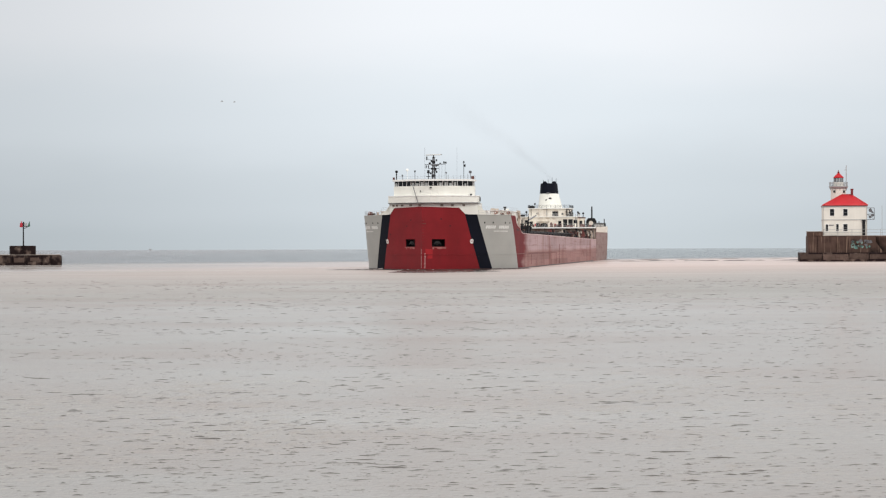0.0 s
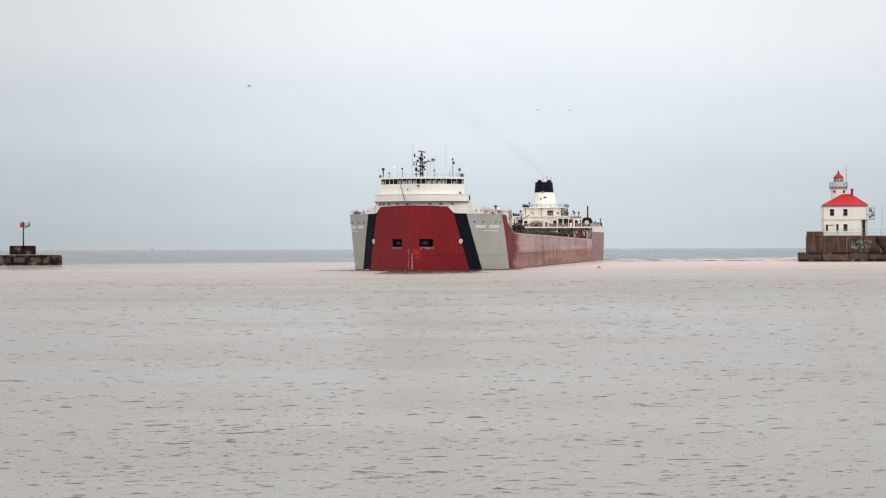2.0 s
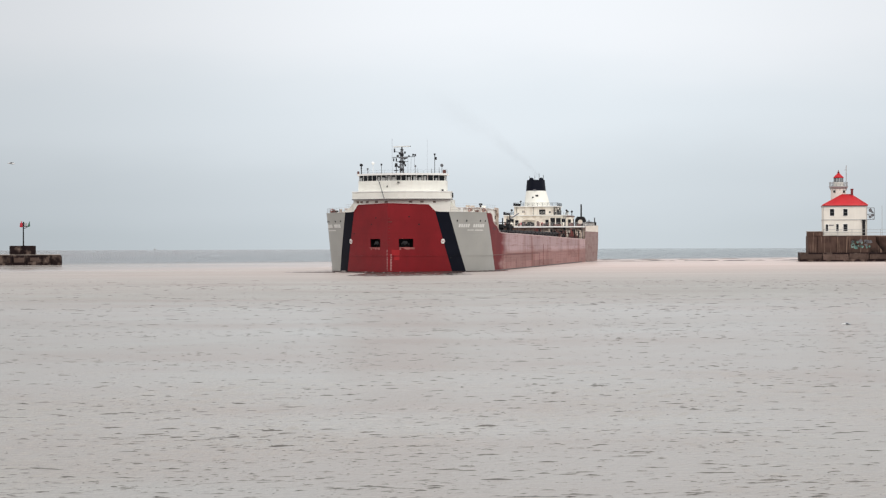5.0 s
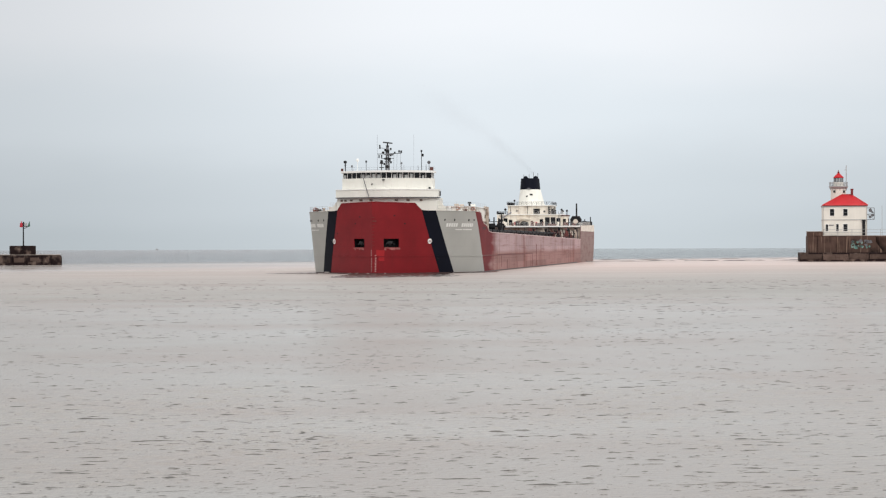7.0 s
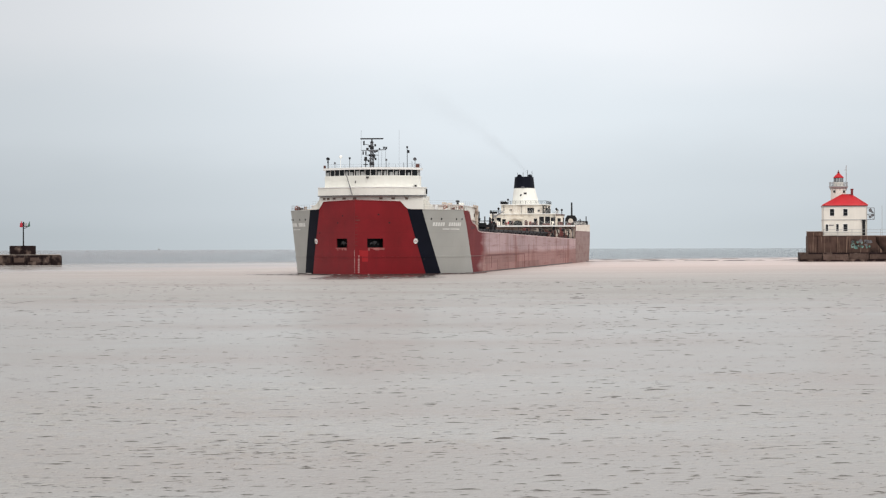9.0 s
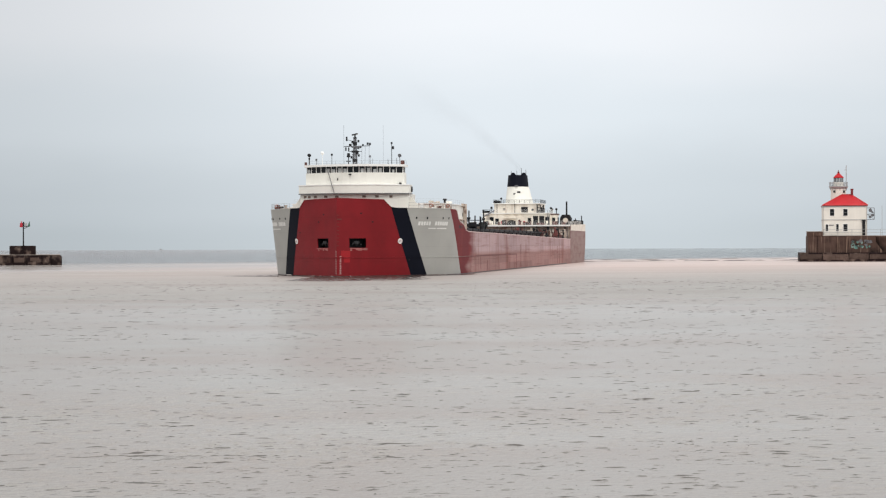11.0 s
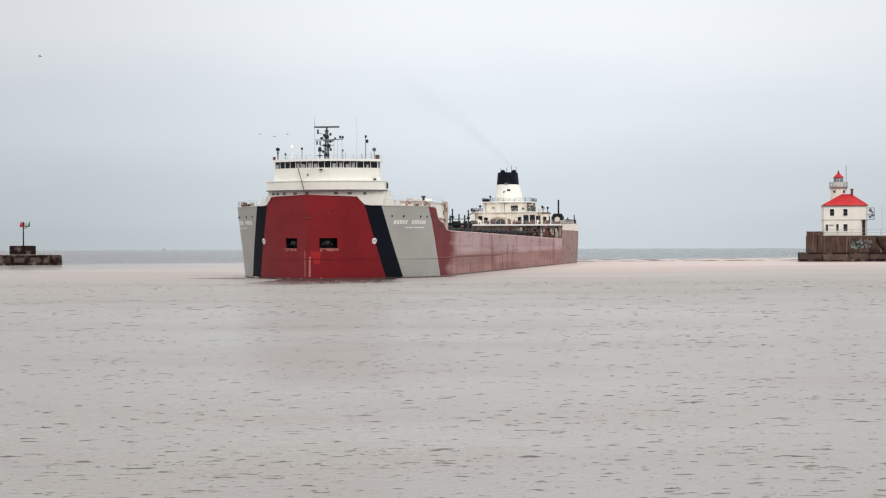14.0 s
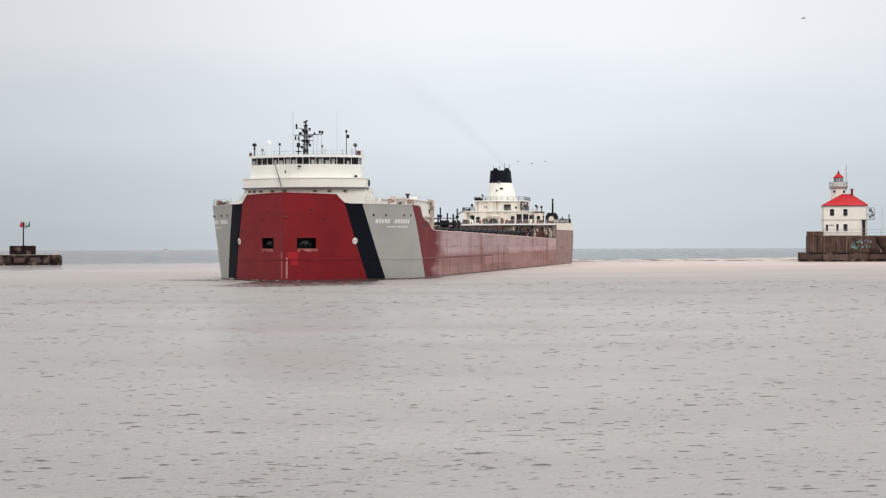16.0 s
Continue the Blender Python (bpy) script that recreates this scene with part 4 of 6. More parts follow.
def foredeck_gear():
    for side in (-1, 1):
        pts = [on_hull(side, s, 11.3, -0.15) for s in (9.4, 11.0, 13.0, 15.0, 17.5, 19.5, 21.5)]
        rail("foredeck_rail", pts, ship, 0.95, 1.6, 0.022, M_LHGREY, 2)
    # cream deckhouse behind the break of the forecastle
    dh = house("forecastle_house", rect(-13.6, 13.6, 25.5, 48.0), 5.6, 12.35, M_CREAM, "cream deckhouse behind the forecastle")
    house("house_roof", rect(-13.8, 13.8, 25.3, 48.3), 12.35, 12.5, M_WHITE, parent=dh)
    house("door", rect(13.55, 13.66, 42.0, 43.0), 7.0, 9.2, M_DARK, parent=dh)
    for s in (30.0, 35.0, 45.5):
        house("window", rect(13.55, 13.66, s, s + 0.7), 10.4, 11.1, M_GLASS, parent=dh)
    bm = bmesh.new()
    tube(bm, [(13.9, 48.2, 5.6), (13.9, 48.2, 12.7)], 0.13, 8)
    box(bm, 13.62, 14.15, 46.6, 47.2, 7.2, 12.7, 0.05)
    box(bm, 13.62, 14.0, 44.0, 47.0, 12.2, 12.75, 0.05)
    box(bm, 13.62, 13.95, 41.5, 47.0, 9.6, 9.9, 0.04)
    box(bm, 13.6, 14.0, 47.9, 48.5, 12.3, 12.6)
    box(bm, 13.65, 14.05, 47.8, 48.6, 10.6, 11.9, 0.08)
    part("corner_post", bm, M_STAINED, ship, "rust-stained corner post and braces")
    rail("house_rail", [(-13.5, 47.8, 12.5), (-13.5, 26, 12.5), (13.5, 26, 12.5), (13.5, 47.8, 12.5)], ship, 0.75, 2.4, 0.014, M_LHGREY, 2)
    # lifebuoys, vents and winches on the foredeck
    bm = bmesh.new()
    tor = [(math.cos(a), math.sin(a)) for a in [k * math.tau / 16 for k in range(16)]]
    ringv = [[bm.verts.new(((0.28 + 0.075 * math.cos(b)) * cx, 0.07 * math.sin(b), (0.28 + 0.075 * math.cos(b)) * cz)) for b in (k * math.tau / 6 for k in range(6))] for cx, cz in tor]
    for k in range(16):
        for j in range(6):
            bm.faces.new((ringv[k][j], ringv[(k + 1) % 16][j], ringv[(k + 1) % 16][(j + 1) % 6], ringv[k][(j + 1) % 6]))
    stamp("lifebuoy", bm, M_ORANGE, ship, [Matrix.Translation((x, s, 11.85)) for x, s in ((13.2, 14.0), (15.2, 19.4), (-13.9, 15.2))], "orange lifebuoy on the rail")
    bm = bmesh.new()
    tube(bm, [(-0.8, 0, 0.6), (0.8, 0, 0.6)], 0.5, 12)
    box(bm, -1.1, 1.1, -0.5, 0.5, 0, 0.35)
    box(bm, -1.0, -0.8, -0.6, 0.6, 0.2, 1.2)
    box(bm, 0.8, 1.0, -0.6, 0.6, 0.2, 1.2)
    stamp("mooring_winch", bm, M_RUST, ship, [pose(12.3, 19.0, 10.2, 0, 0, 20), pose(-12.3, 19.0, 10.2, 0, 0, -20)], "brown mooring winch")
    bm = bmesh.new()
    tube(bm, [(0, 0, 0), (0, 0, 0.7)], 0.2, 8)
    tube(bm, [(0, 0, 0.65), (0, 0, 0.95)], 0.42, 10, 0.3)
    stamp("vent", bm, M_DARK, ship, [Matrix.Translation(p) for p in ((14.6, 23.2, 11.2), (13.0, 29.5, 12.4), (-13.2, 16.0, 10.9))], "dark mushroom vent")


foredeck_gear()


def foredeck_clutter():
    """Bollards, lockers, pipes and stanchion boxes along the foredeck and on the house behind it."""
    rg = random.Random(33)
    for k in range(34):
        side = 1 if k % 3 else -1
        s = rg.uniform(11.0, 22.5)
        x, h, w = side * (half_breadth(s, 10.2) - rg.uniform(0.5, 1.6)), rg.uniform(1.15, 1.95), rg.uniform(0.12, 0.42)
        bm = bmesh.new()
        if k % 2:
            box(bm, x - w, x + w, s - 0.25, s + 0.25, 10.2, 10.2 + h, 0.04)
        else:
            tube(bm, [(x, s, 10.2), (x, s, 10.2 + h)], 0.1, 6)
            tube(bm, [(x, s, 10.1 + h), (x, s, 10.3 + h)], 0.22, 8, 0.12)
        part("deck_fitting", bm, (M_STAINED, M_WHITE, M_RUST, M_STAINED)[rg.randrange(4)], ship)
    for k in range(12):
        x, s, w, h = rg.uniform(2, 13), rg.uniform(26.5, 46), rg.uniform(0.2, 0.6), rg.uniform(0.25, 0.8)
        bm = bmesh.new()
        box(bm, x - w, x + w, s - 0.4, s + 0.4, 12.48, 12.5 + h, 0.05)
        part("roof_fitting", bm, (M_STAINED, M_CREAM, M_RUST)[rg.randrange(3)], ship)


foredeck_clutter()


def main_deck_gear():
    # pale edge along the bulwark
    for side in (-1, 1):
        bm = bmesh.new()
        pts = [hull_point(i, z_top(i, COLS[i][1]), side) for i in range(14, len(COLS)) if COLS[i][1] < 220.5]
        tube(bm, [p + Vector((-side * 0.02, 0, 0.05)) for p in pts], 0.09, 6)
        part("gunwale", bm, M_GUNWALE, ship, "pale edge along the bulwark")
    # cargo hatches along the deck
    bm = bmesh.new()
    box(bm, -9.3, 9.3, -3.1, 3.1, 0, 2.3)
    box(bm, -9.7, 9.7, -3.5, 3.5, 2.3, 2.8, 0.08)
    for k in range(-4, 5):
        box(bm, 2.1 * k - 0.1, 2.1 * k + 0.1, -3.3, 3.3, 2.8, 2.95)
    hatch = part("hatch_cover", bm, M_DARK, ship, "dark steel hatch cover")
    hatch.matrix_basis = Matrix.Translation((0, 56, 5.6))
    for k in range(1, 20):
        shared("hatch_cover", hatch, ship, Matrix.Translation((0, 56 + 8.1 * k, 5.6)))
    for side in (-1, 1):
        rail("deck_rail", [(side * 15.7, 50, 6.9), (side * 15.7, 110, 6.7), (side * 15.7, 165, 6.4), (side * 15.7, 219, 6.0)], ship, 0.95, 3.2, 0.035, M_DARK, 2)
    # hatch crane: two legs on each side and a bridge
    bm = bmesh.new()
    for x in (-9.5, 9.5):
        for s in (98.0, 103.0):
            box(bm, x - 0.25, x + 0.25, s - 0.25, s + 0.25, 5.6, 9.9)
        box(bm, x - 0.35, x + 0.35, 97.5, 103.5, 5.6, 6.3)
        tube(bm, [(x, 98, 6.2), (x, 103, 9.8)], 0.12, 6)
    box(bm, -10, 10, 97.6, 98.4, 9.0, 9.5)
    box(bm, -10, 10, 102.6, 103.4, 9.0, 9.5)
    box(bm, 6.6, 8.0, 98.4, 101.0, 8.4, 9.9, 0.1)
    for x0 in (-8, -4, 0, 4):
        tube(bm, [(x0, 98, 9.4), (x0 + 2, 98, 10.3), (x0 + 4, 98, 9.4)], 0.07, 5)
    tube(bm, [(-10, 98, 10.3), (10, 98, 10.3)], 0.08, 5)
    part("hatch_crane", bm, M_DARK, ship, "black travelling hatch crane")
    def deck_post(bm, x, s, z):
        tube(bm, [(x, s, 6.0), (x, s, z)], 0.15, 6)
        box(bm, x - 0.28, x + 0.28, s - 0.28, s + 0.28, z - 1.9, z - 1.4)
    each("deck_post", M_DARK, ship, [lambda bm, q=q: deck_post(bm, *q) for q in ((7.4, 94.0, 12.3), (8.0, 98.6, 11.3), (8.3, 104.0, 11.2), (8.6, 107.0, 12.3), (6.6, 96.0, 11.0), (10.2, 92.0, 10.9))], "black deck post")
    bm = bmesh.new()
    tube(bm, [(8.6, 107, 11.2), (8.8, 122, 12.7)], 0.16, 6)
    part("crane_jib", bm, M_MAST, ship, "grey jib on a post")
    bm = bmesh.new()
    for dy in (-0.5, 0.5):
        tube(bm, [(0, dy, 0), (0, dy, 0.9)], 0.2, 8)
        tube(bm, [(0, dy, 0.85), (0, dy, 1.0)], 0.27, 8)
    box(bm, -0.35, 0.35, -0.9, 0.9, 0, 0.12)
    stamp("bollard", bm, M_DARK, ship, [Matrix.Translation((side * 15.0, s, 6.6 - 0.004 * (s - 50))) for side in (-1, 1) for s in (56, 92, 140, 190)], "black double mooring bollard")
    # winches, drums and pipes before the poop
    bm = bmesh.new()
    tube(bm, [(-0.9, 0, 0.8), (0.9, 0, 0.8)], 0.7, 12)
    for x in (-0.95, 0.75):
        box(bm, x, x + 0.2, -0.8, 0.8, 0, 1.7)
    box(bm, -1.2, 1.2, -0.9, 0.9, 0, 0.25)
    box(bm, 1.0, 1.8, -0.4, 0.4, 0.25, 1.2)
    stamp("deck_winch", bm, M_RUST, ship, [pose(x, s, 5.6, 0, 0, r) for x, s, r in ((12.6, 206, 10), (13.2, 214, 0), (-12.6, 206, 0), (10.2, 217, 90), (-12.0, 215, 0))], "rusty brown mooring winch before the poop")
    bm = bmesh.new()
    for k in range(7):
        x = 6.2 + 1.5 * k
        tube(bm, [(x, 216.5 + 0.4 * (k % 3), 5.6), (x, 216.5 + 0.4 * (k % 3), 8.2 + 0.5 * (k % 2))], 0.09, 6)
    tube(bm, [(6, 216.5, 8.1), (15.4, 216.5, 8.3)], 0.08, 6)
    tube(bm, [(6, 217.2, 7.0), (15.4, 217.2, 7.1)], 0.12, 6)
    part("pipe_rack", bm, M_RUST, ship, "rusty pipe rack")
    def crate(bm, x, s, w, h):
        box(bm, x - w / 2, x + w / 2, s, s + 0.8, 5.6, 5.6 + h, 0.06)
        box(bm, x - w / 2 - 0.08, x + w / 2 + 0.08, s - 0.08, s + 0.88, 5.6 + h, 5.75 + h)
    each("deck_cabinet", M_CREAMAFT, ship, [lambda bm, q=q: crate(bm, *q) for q in ((4.8, 219.6, 1.2, 3.2), (7.9, 219.8, 0.8, 2.6), (10.9, 219.7, 1.4, 3.4), (13.6, 219.8, 0.7, 3.0), (-9.0, 219.7, 1.2, 3.0))], "cream deck cabinet before the poop")
    each("hanging_gear", M_DARK, ship, [lambda bm, x=x, z=z: box(bm, x, x + 0.6, 218.9, 219.3, z, z + 0.9, 0.06) for x, z in ((5.8, 8.6), (8.9, 8.2), (9.6, 9.0), (12.0, 8.4), (14.3, 8.8))])


main_deck_gear()


def window_set(parent, places, w, h, mat=None, depth=0.12, label="dark window"):
    """Framed windows on a wall that faces forward; places are (x, s, z of the sill)."""
    bm = bmesh.new()
    box(bm, -w / 2, w / 2, -depth / 2, depth / 2, 0, h)
    stamp("window", bm, mat or M_GLASS, parent, [Matrix.Translation(p) for p in places], label)


def stern_house():
    S0 = 229.0
    bm = bmesh.new()
    box(bm, -15.7, 15.7, 221.0, 221.4, 5.6, 9.9)
    front = part("poop_front", bm, M_STAINED, ship, "stained cream poop front bulkhead")
    window_set(front, [(x, 220.98, 6.0) for x in (5.0, 11.6, -6.0, -11.0)], 0.9, 2.6, M_DARK, 0.1, "dark doorway")
    each("stanchion", M_MAST, front, [lambda bm, x=x: tube(bm, [(x, 219.2, 5.6), (x, 219.2, 10.0)], 0.09, 6) for x in (-15, -11.5, -8, -4, 0, 3.5, 6.8, 9.8, 12.4, 15.2)])
    slab = house("poop_overhang", rect(-15.8, 15.8, 218.6, 230.0), 10.0, 10.42, M_WHITE, "white edge of the poop deck")
    rail("poop_rail", [(-15.7, 218.8, 10.42), (15.6, 218.8, 10.42)], ship, 1.0, 2.0, 0.02, M_WHITE, 3)
    for side in (-1, 1):
        rail("quarter_rail", [(side * 15.7, 219, 10.4), (side * 15.7, 246, 10.6), (side * 15.2, 262, 10.75)], ship, 0.95, 2.2, 0.035, M_WHITE, 2)
    mid = house("aft_house", rect(-9.4, 9.3, S0, 252), 9.7, 13.65, M_CREAMAFT, "cream aft deckhouse")
    house("side_house", rect(9.3, 11.2, S0 + 2, 235), 9.7, 13.3, M_CREAMAFT, "cream side house with brown roof edge")
    house("side_house_roof", rect(9.3, 11.4, S0 + 1.8, 235.2), 13.3, 13.6, M_RUST)
    house("aft_house_roof", rect(-9.6, 9.5, S0 - 0.5, 252.2), 13.65, 13.85, M_WHITE)
    up = house("aft_upper_house", rect(-6.4, 6.4, S0 + 1.5, 243), 13.85, 16.35, M_CREAMAFT, "cream upper deckhouse")
    house("upper_roof", rect(-6.8, 6.8, S0 + 1.0, 243.3), 16.35, 16.55, M_WHITE, parent=up)
    rail("upper_rail", [(-6.6, 243, 16.55), (-6.6, S0 + 1.2, 16.55), (6.6, S0 + 1.2, 16.55), (6.6, 243, 16.55)], ship, 0.95, 1.4, 0.05, M_DARK, 3)
    rail("wing_rail", [(-9.4, S0 + 3, 13.85), (-9.4, S0 - 0.3, 13.85), (-6.3, S0 - 0.3, 13.85)], ship, 0.9, 0.9, 0.06, M_DARK, 3)
    rail("house_front_rail", [(-6.3, S0 - 0.3, 13.85), (9.3, S0 - 0.3, 13.85), (9.3, 240, 13.85)], ship, 0.95, 1.3, 0.02, M_WHITE, 3)
    each("deck_locker", M_DARK, ship, [lambda bm: box(bm, -6.5, -4.6, S0 + 1.3, S0 + 2.2, 16.55, 17.25, 0.08), lambda bm: box(bm, 6.5, 7.9, S0 + 0.2, S0 + 1.4, 13.85, 15.1, 0.06), lambda bm: box(bm, -9.3, -7.6, S0 + 0.3, S0 + 1.3, 13.85, 14.4, 0.06)], "dark deck locker")
    # windows and doors of the front
    window_set(mid, [(-6.9, S0, 10.7), (8.6, S0, 10.7)], 1.15, 2.0)
    window_set(mid, [(-5.4, S0, 10.7)], 1.0, 1.6)
    window_set(mid, [(3.7, S0, 10.6)], 1.0, 1.8)
    window_set(mid, [(5.4, S0, 10.45), (7.1, S0, 10.45)], 1.4, 2.5, M_DARK, 0.14, "dark doorway")
    window_set(up, [(2.1, S0 + 1.5, 14.0)], 1.9, 1.5, M_DARK)
    window_set(up, [(4.4, S0 + 1.5, 14.4), (-3.6, S0 + 1.5, 14.6)], 0.6, 0.55)
    # arched opening below a canopy
    bm = bmesh.new()
    arch = [(-1.3, 0.0), (1.3, 0.0), (1.3, 0.5), (1.1, 0.95), (0.6, 1.3), (0, 1.4), (-0.6, 1.3), (-1.1, 0.95), (-1.3, 0.5)]
    a = [bm.verts.new((-1.4 + x, S0 - 0.06, 10.45 + z)) for x, z in arch]
    c = [bm.verts.new((-1.4 + x, S0 + 0.05, 10.45 + z)) for x, z in arch]
    for k in range(len(arch)):
        bm.faces.new((a[k], a[(k + 1) % len(arch)], c[(k + 1) % len(arch)], c[k]))
    bm.faces.new(a)
    part("arched_opening", bm, M_DARK, mid, "dark arched opening")
    bm = bmesh.new()
    box(bm, -3.5, 0.6, S0 - 2.2, S0 + 0.02, 12.35, 12.55)
    for x in (-3.4, 0.5):
        tube(bm, [(x, S0 - 2.1, 10.4), (x, S0 - 2.1, 12.4)], 0.07, 6)
        tube(bm, [(x, S0 - 0.2, 12.5), (x, S0 - 0.2, 15.6)], 0.09, 6)
    tube(bm, [(-1.5, S0 - 0.2, 12.5), (-1.5, S0 - 0.2, 15.3)], 0.06, 6)
    part("canopy", bm, M_CREAMAFT, mid, "cream canopy on posts")
    # pipes, ladders and lockers against the front
    each("standpipe", M_CREAMAFT, mid, [lambda bm, x=x, z=z: tube(bm, [(x, S0 - 0.25, 10.4), (x, S0 - 0.25, z)], 0.09, 6) for x, z in ((-8.6, 13.6), (-4.6, 13.6), (1.6, 13.6), (2.7, 13.6), (8.0, 13.6))])
    each("standpipe", M_DARK, up, [lambda bm, x=x: tube(bm, [(x, S0 + 1.3, 13.85), (x, S0 + 1.3, 16.3)], 0.07, 6) for x in (-5.6, -0.6, 5.6)])
    def ladder(bm, x, z0, z1):
        for dx in (-0.28, 0.28):
            tube(bm, [(x + dx, S0 - 0.3, z0), (x + dx, S0 - 0.3, z1)], 0.05, 5)
        for k in range(int((z1 - z0) / 0.4)):
            tube(bm, [(x - 0.28, S0 - 0.3, z0 + 0.4 * k), (x + 0.28, S0 - 0.3, z0 + 0.4 * k)], 0.04, 5)
    each("ladder", M_MAST, mid, [lambda bm: ladder(bm, -7.9, 10.4, 13.8), lambda bm: ladder(bm, 9.0, 10.4, 14.6)])
    each("fire_box", M_SIGRED, mid, [lambda bm, x=x: box(bm, x, x + 0.45, S0 - 0.3, S0 + 0.02, 10.9, 11.6, 0.04) for x in (-4.3, 2.0)])
    each("deck_box", M_RUST, ship, [lambda bm, x=x, w=w, h=h: box(bm, x, x + w, S0 - 3.4, S0 - 2.4, 10.4, 10.4 + h, 0.06) for x, w, h in ((-9.0, 1.8, 0.8), (2.2, 1.3, 0.9), (6.0, 2.2, 0.6), (10.5, 1.4, 1.0), (13.0, 1.0, 0.7))])
    # clutter along the poop deck edge and dark gear before the house
    rg = random.Random(14)
    for k in range(26):
        x, h = -9 + 24.5 * rg.random(), rg.uniform(0.4, 1.5)
        bm = bmesh.new()
        if k % 3:
            box(bm, x, x + rg.uniform(0.3, 1.0), S0 - 6, S0 - 5.3, 10.42, 10.42 + h, 0.05)
        else:
            tube(bm, [(x, S0 - 7, 10.42), (x, S0 - 7, 10.6 + h)], 0.14, 6)
            tube(bm, [(x - 0.35, S0 - 7, 10.5 + h), (x + 0.35, S0 - 7, 10.5 + h)], 0.09, 6)
        part("deck_fitting", bm, (M_DARK, M_RUST, M_CREAMAFT)[rg.randrange(3)], ship)
    for k in range(46):
        x, w, h, y = rg.uniform(2.5, 15), rg.uniform(0.25, 1.3), rg.uniform(1.6, 4.0), rg.uniform(207, 217.5)
        bm = bmesh.new()
        if k % 4 == 0:
            tube(bm, [(x, y, 5.6), (x, y, 5.6 + h)], 0.16, 8)
            tube(bm, [(x, y, 5.5 + h), (x, y, 5.7 + h)], 0.4, 8, 0.25)
        else:
            box(bm, x - w / 2, x + w / 2, y, y + 0.9, 5.6, 5.6 + h * 0.8, 0.06)
            box(bm, x - w / 4, x + w / 4, y + 0.1, y + 0.6, 5.6 + h * 0.8, 5.6 + h, 0.05)
        part("deck_fitting", bm, (M_DARK, M_RUST, M_RUST, M_STRAKE, M_STAINED)[rg.randrange(5)], ship)
    for k in range(22):
        x, z = 1 + 14 * rg.random(), 5.6
        bm = bmesh.new()
        tube(bm, [(x, 214 - 3 * rg.random(), z), (x + rg.uniform(-0.8, 0.8), 213, z + rg.uniform(1.6, 4.0))], rg.uniform(0.06, 0.2), 6)
        part("deck_pipe", bm, (M_DARK, M_RUST, M_DARK, M_RUST)[rg.randrange(4)], ship)
    # dark stair frame at the end of the upper house
    bm = bmesh.new()
    for x in (5.9, 6.7, 7.6):
        tube(bm, [(x, S0 + 0.6, 13.85), (x, S0 + 0.6, 16.0)], 0.12, 6)
    for z in (14.6, 15.3, 16.0):
        tube(bm, [(5.8, S0 + 0.6, z), (7.7, S0 + 0.6, z)], 0.09, 6)
    tube(bm, [(5.9, S0 + 0.6, 13.9), (7.6, S0 + 0.6, 15.9)], 0.14, 6)
    part("stair_frame", bm, M_DARK, ship, "dark steel stair frame")
    # side wall openings
    bm = bmesh.new()
    box(bm, 11.16, 11.26, -0.5, 0.5, 0, 1.7)
    stamp("window", bm, M_GLASS, mid, [Matrix.Translation((0, s, 10.9)) for s in (232.6, 234)], "dark window")
    window_set(mid, [(10.2, S0 + 2, 10.4)], 0.9, 2.1, M_DARK, 0.14, "dark doorway")
    # funnel
    st = bmesh.new()
    prism(st, ring(0.35, 0, 4.0, 32, 5.0), 16.4, 21.35, ring(-0.05, 0.3, 3.03, 32, 4.2))
    fun = part("funnel", st, M_CREAM, ship, "cream funnel with a black top")
    fun.matrix_basis = Matrix.Translation((-0.85, 240, 0))
    st = bmesh.new()
    prism(st, ring(-0.1, 0.3, 3.0, 32, 4.22), 21.35, 24.65, ring(-0.15, 0.5, 2.7, 32, 3.85))
    for x in (-1.5, 1.5):
        tube(st, [(x, 0.5, 24.3), (x, 0.6, 24.85)], 0.75, 12)
        bmesh.ops.create_uvsphere(st, u_segments=10, v_segments=6, radius=0.72, matrix=Matrix.Translation((x, 0.6, 24.75)))
    part("funnel_top", st, M_BLACK, fun, "black funnel top with two uptakes")
    each("exhaust_pipe", M_DARK, fun, [lambda bm, x=x, z=z: tube(bm, [(x, 0.2, 24.4), (x, 0.2, z)], 0.07, 5) for x, z in ((-0.4, 26.0), (0.9, 26.6), (2.2, 26.3), (-2.0, 25.9))])
    def emblem(bm, x, z, w):
        y = -4.6 + 0.10 * (z - 16.4)
        prism(bm, [(x - w, y), (x + w, y), (x + w, y + 0.6), (x - w, y + 0.6)], z - 0.22, z + 0.28)
    each("funnel_emblem", M_DARK, fun, [lambda bm, q=q: emblem(bm, *q) for q in ((0.7, 19.75, 0.42), (-0.5, 19.2, 0.28))], "small dark shape on the funnel")
    each("funnel_lamp", M_MAST, fun, [lambda bm: box(bm, -0.45, 0.45, -4.15, -3.7, 21.3, 21.75, 0.05)])
    # crane post, big reel and gear on the quarter
    bm = bmesh.new()
    tube(bm, [(12.7, 242, 9.7), (12.7, 242, 17.2)], 0.28, 8, 0.22)
    part("exhaust_post", bm, M_DARK, ship, "tall black post on the quarter")
    bm = bmesh.new()
    for y0, y1 in ((238.0, 238.25), (241.0, 241.25)):
        box(bm, 11.2, 14.3, y0, y1, 9.7, 12.4)
        prism(bm, [(11.2, y0), (14.3, y0), (14.3, y1), (11.2, y1)], 12.4, 13.4, [(11.8, y0), (13.7, y0), (13.7, y1), (11.8, y1)])
    box(bm, 11.2, 14.3, 238.25, 241.0, 9.7, 12.2)
    reel = part("reel_housing", bm, M_DARK, ship, "black housing of a cable reel")
    bm = bmesh.new()
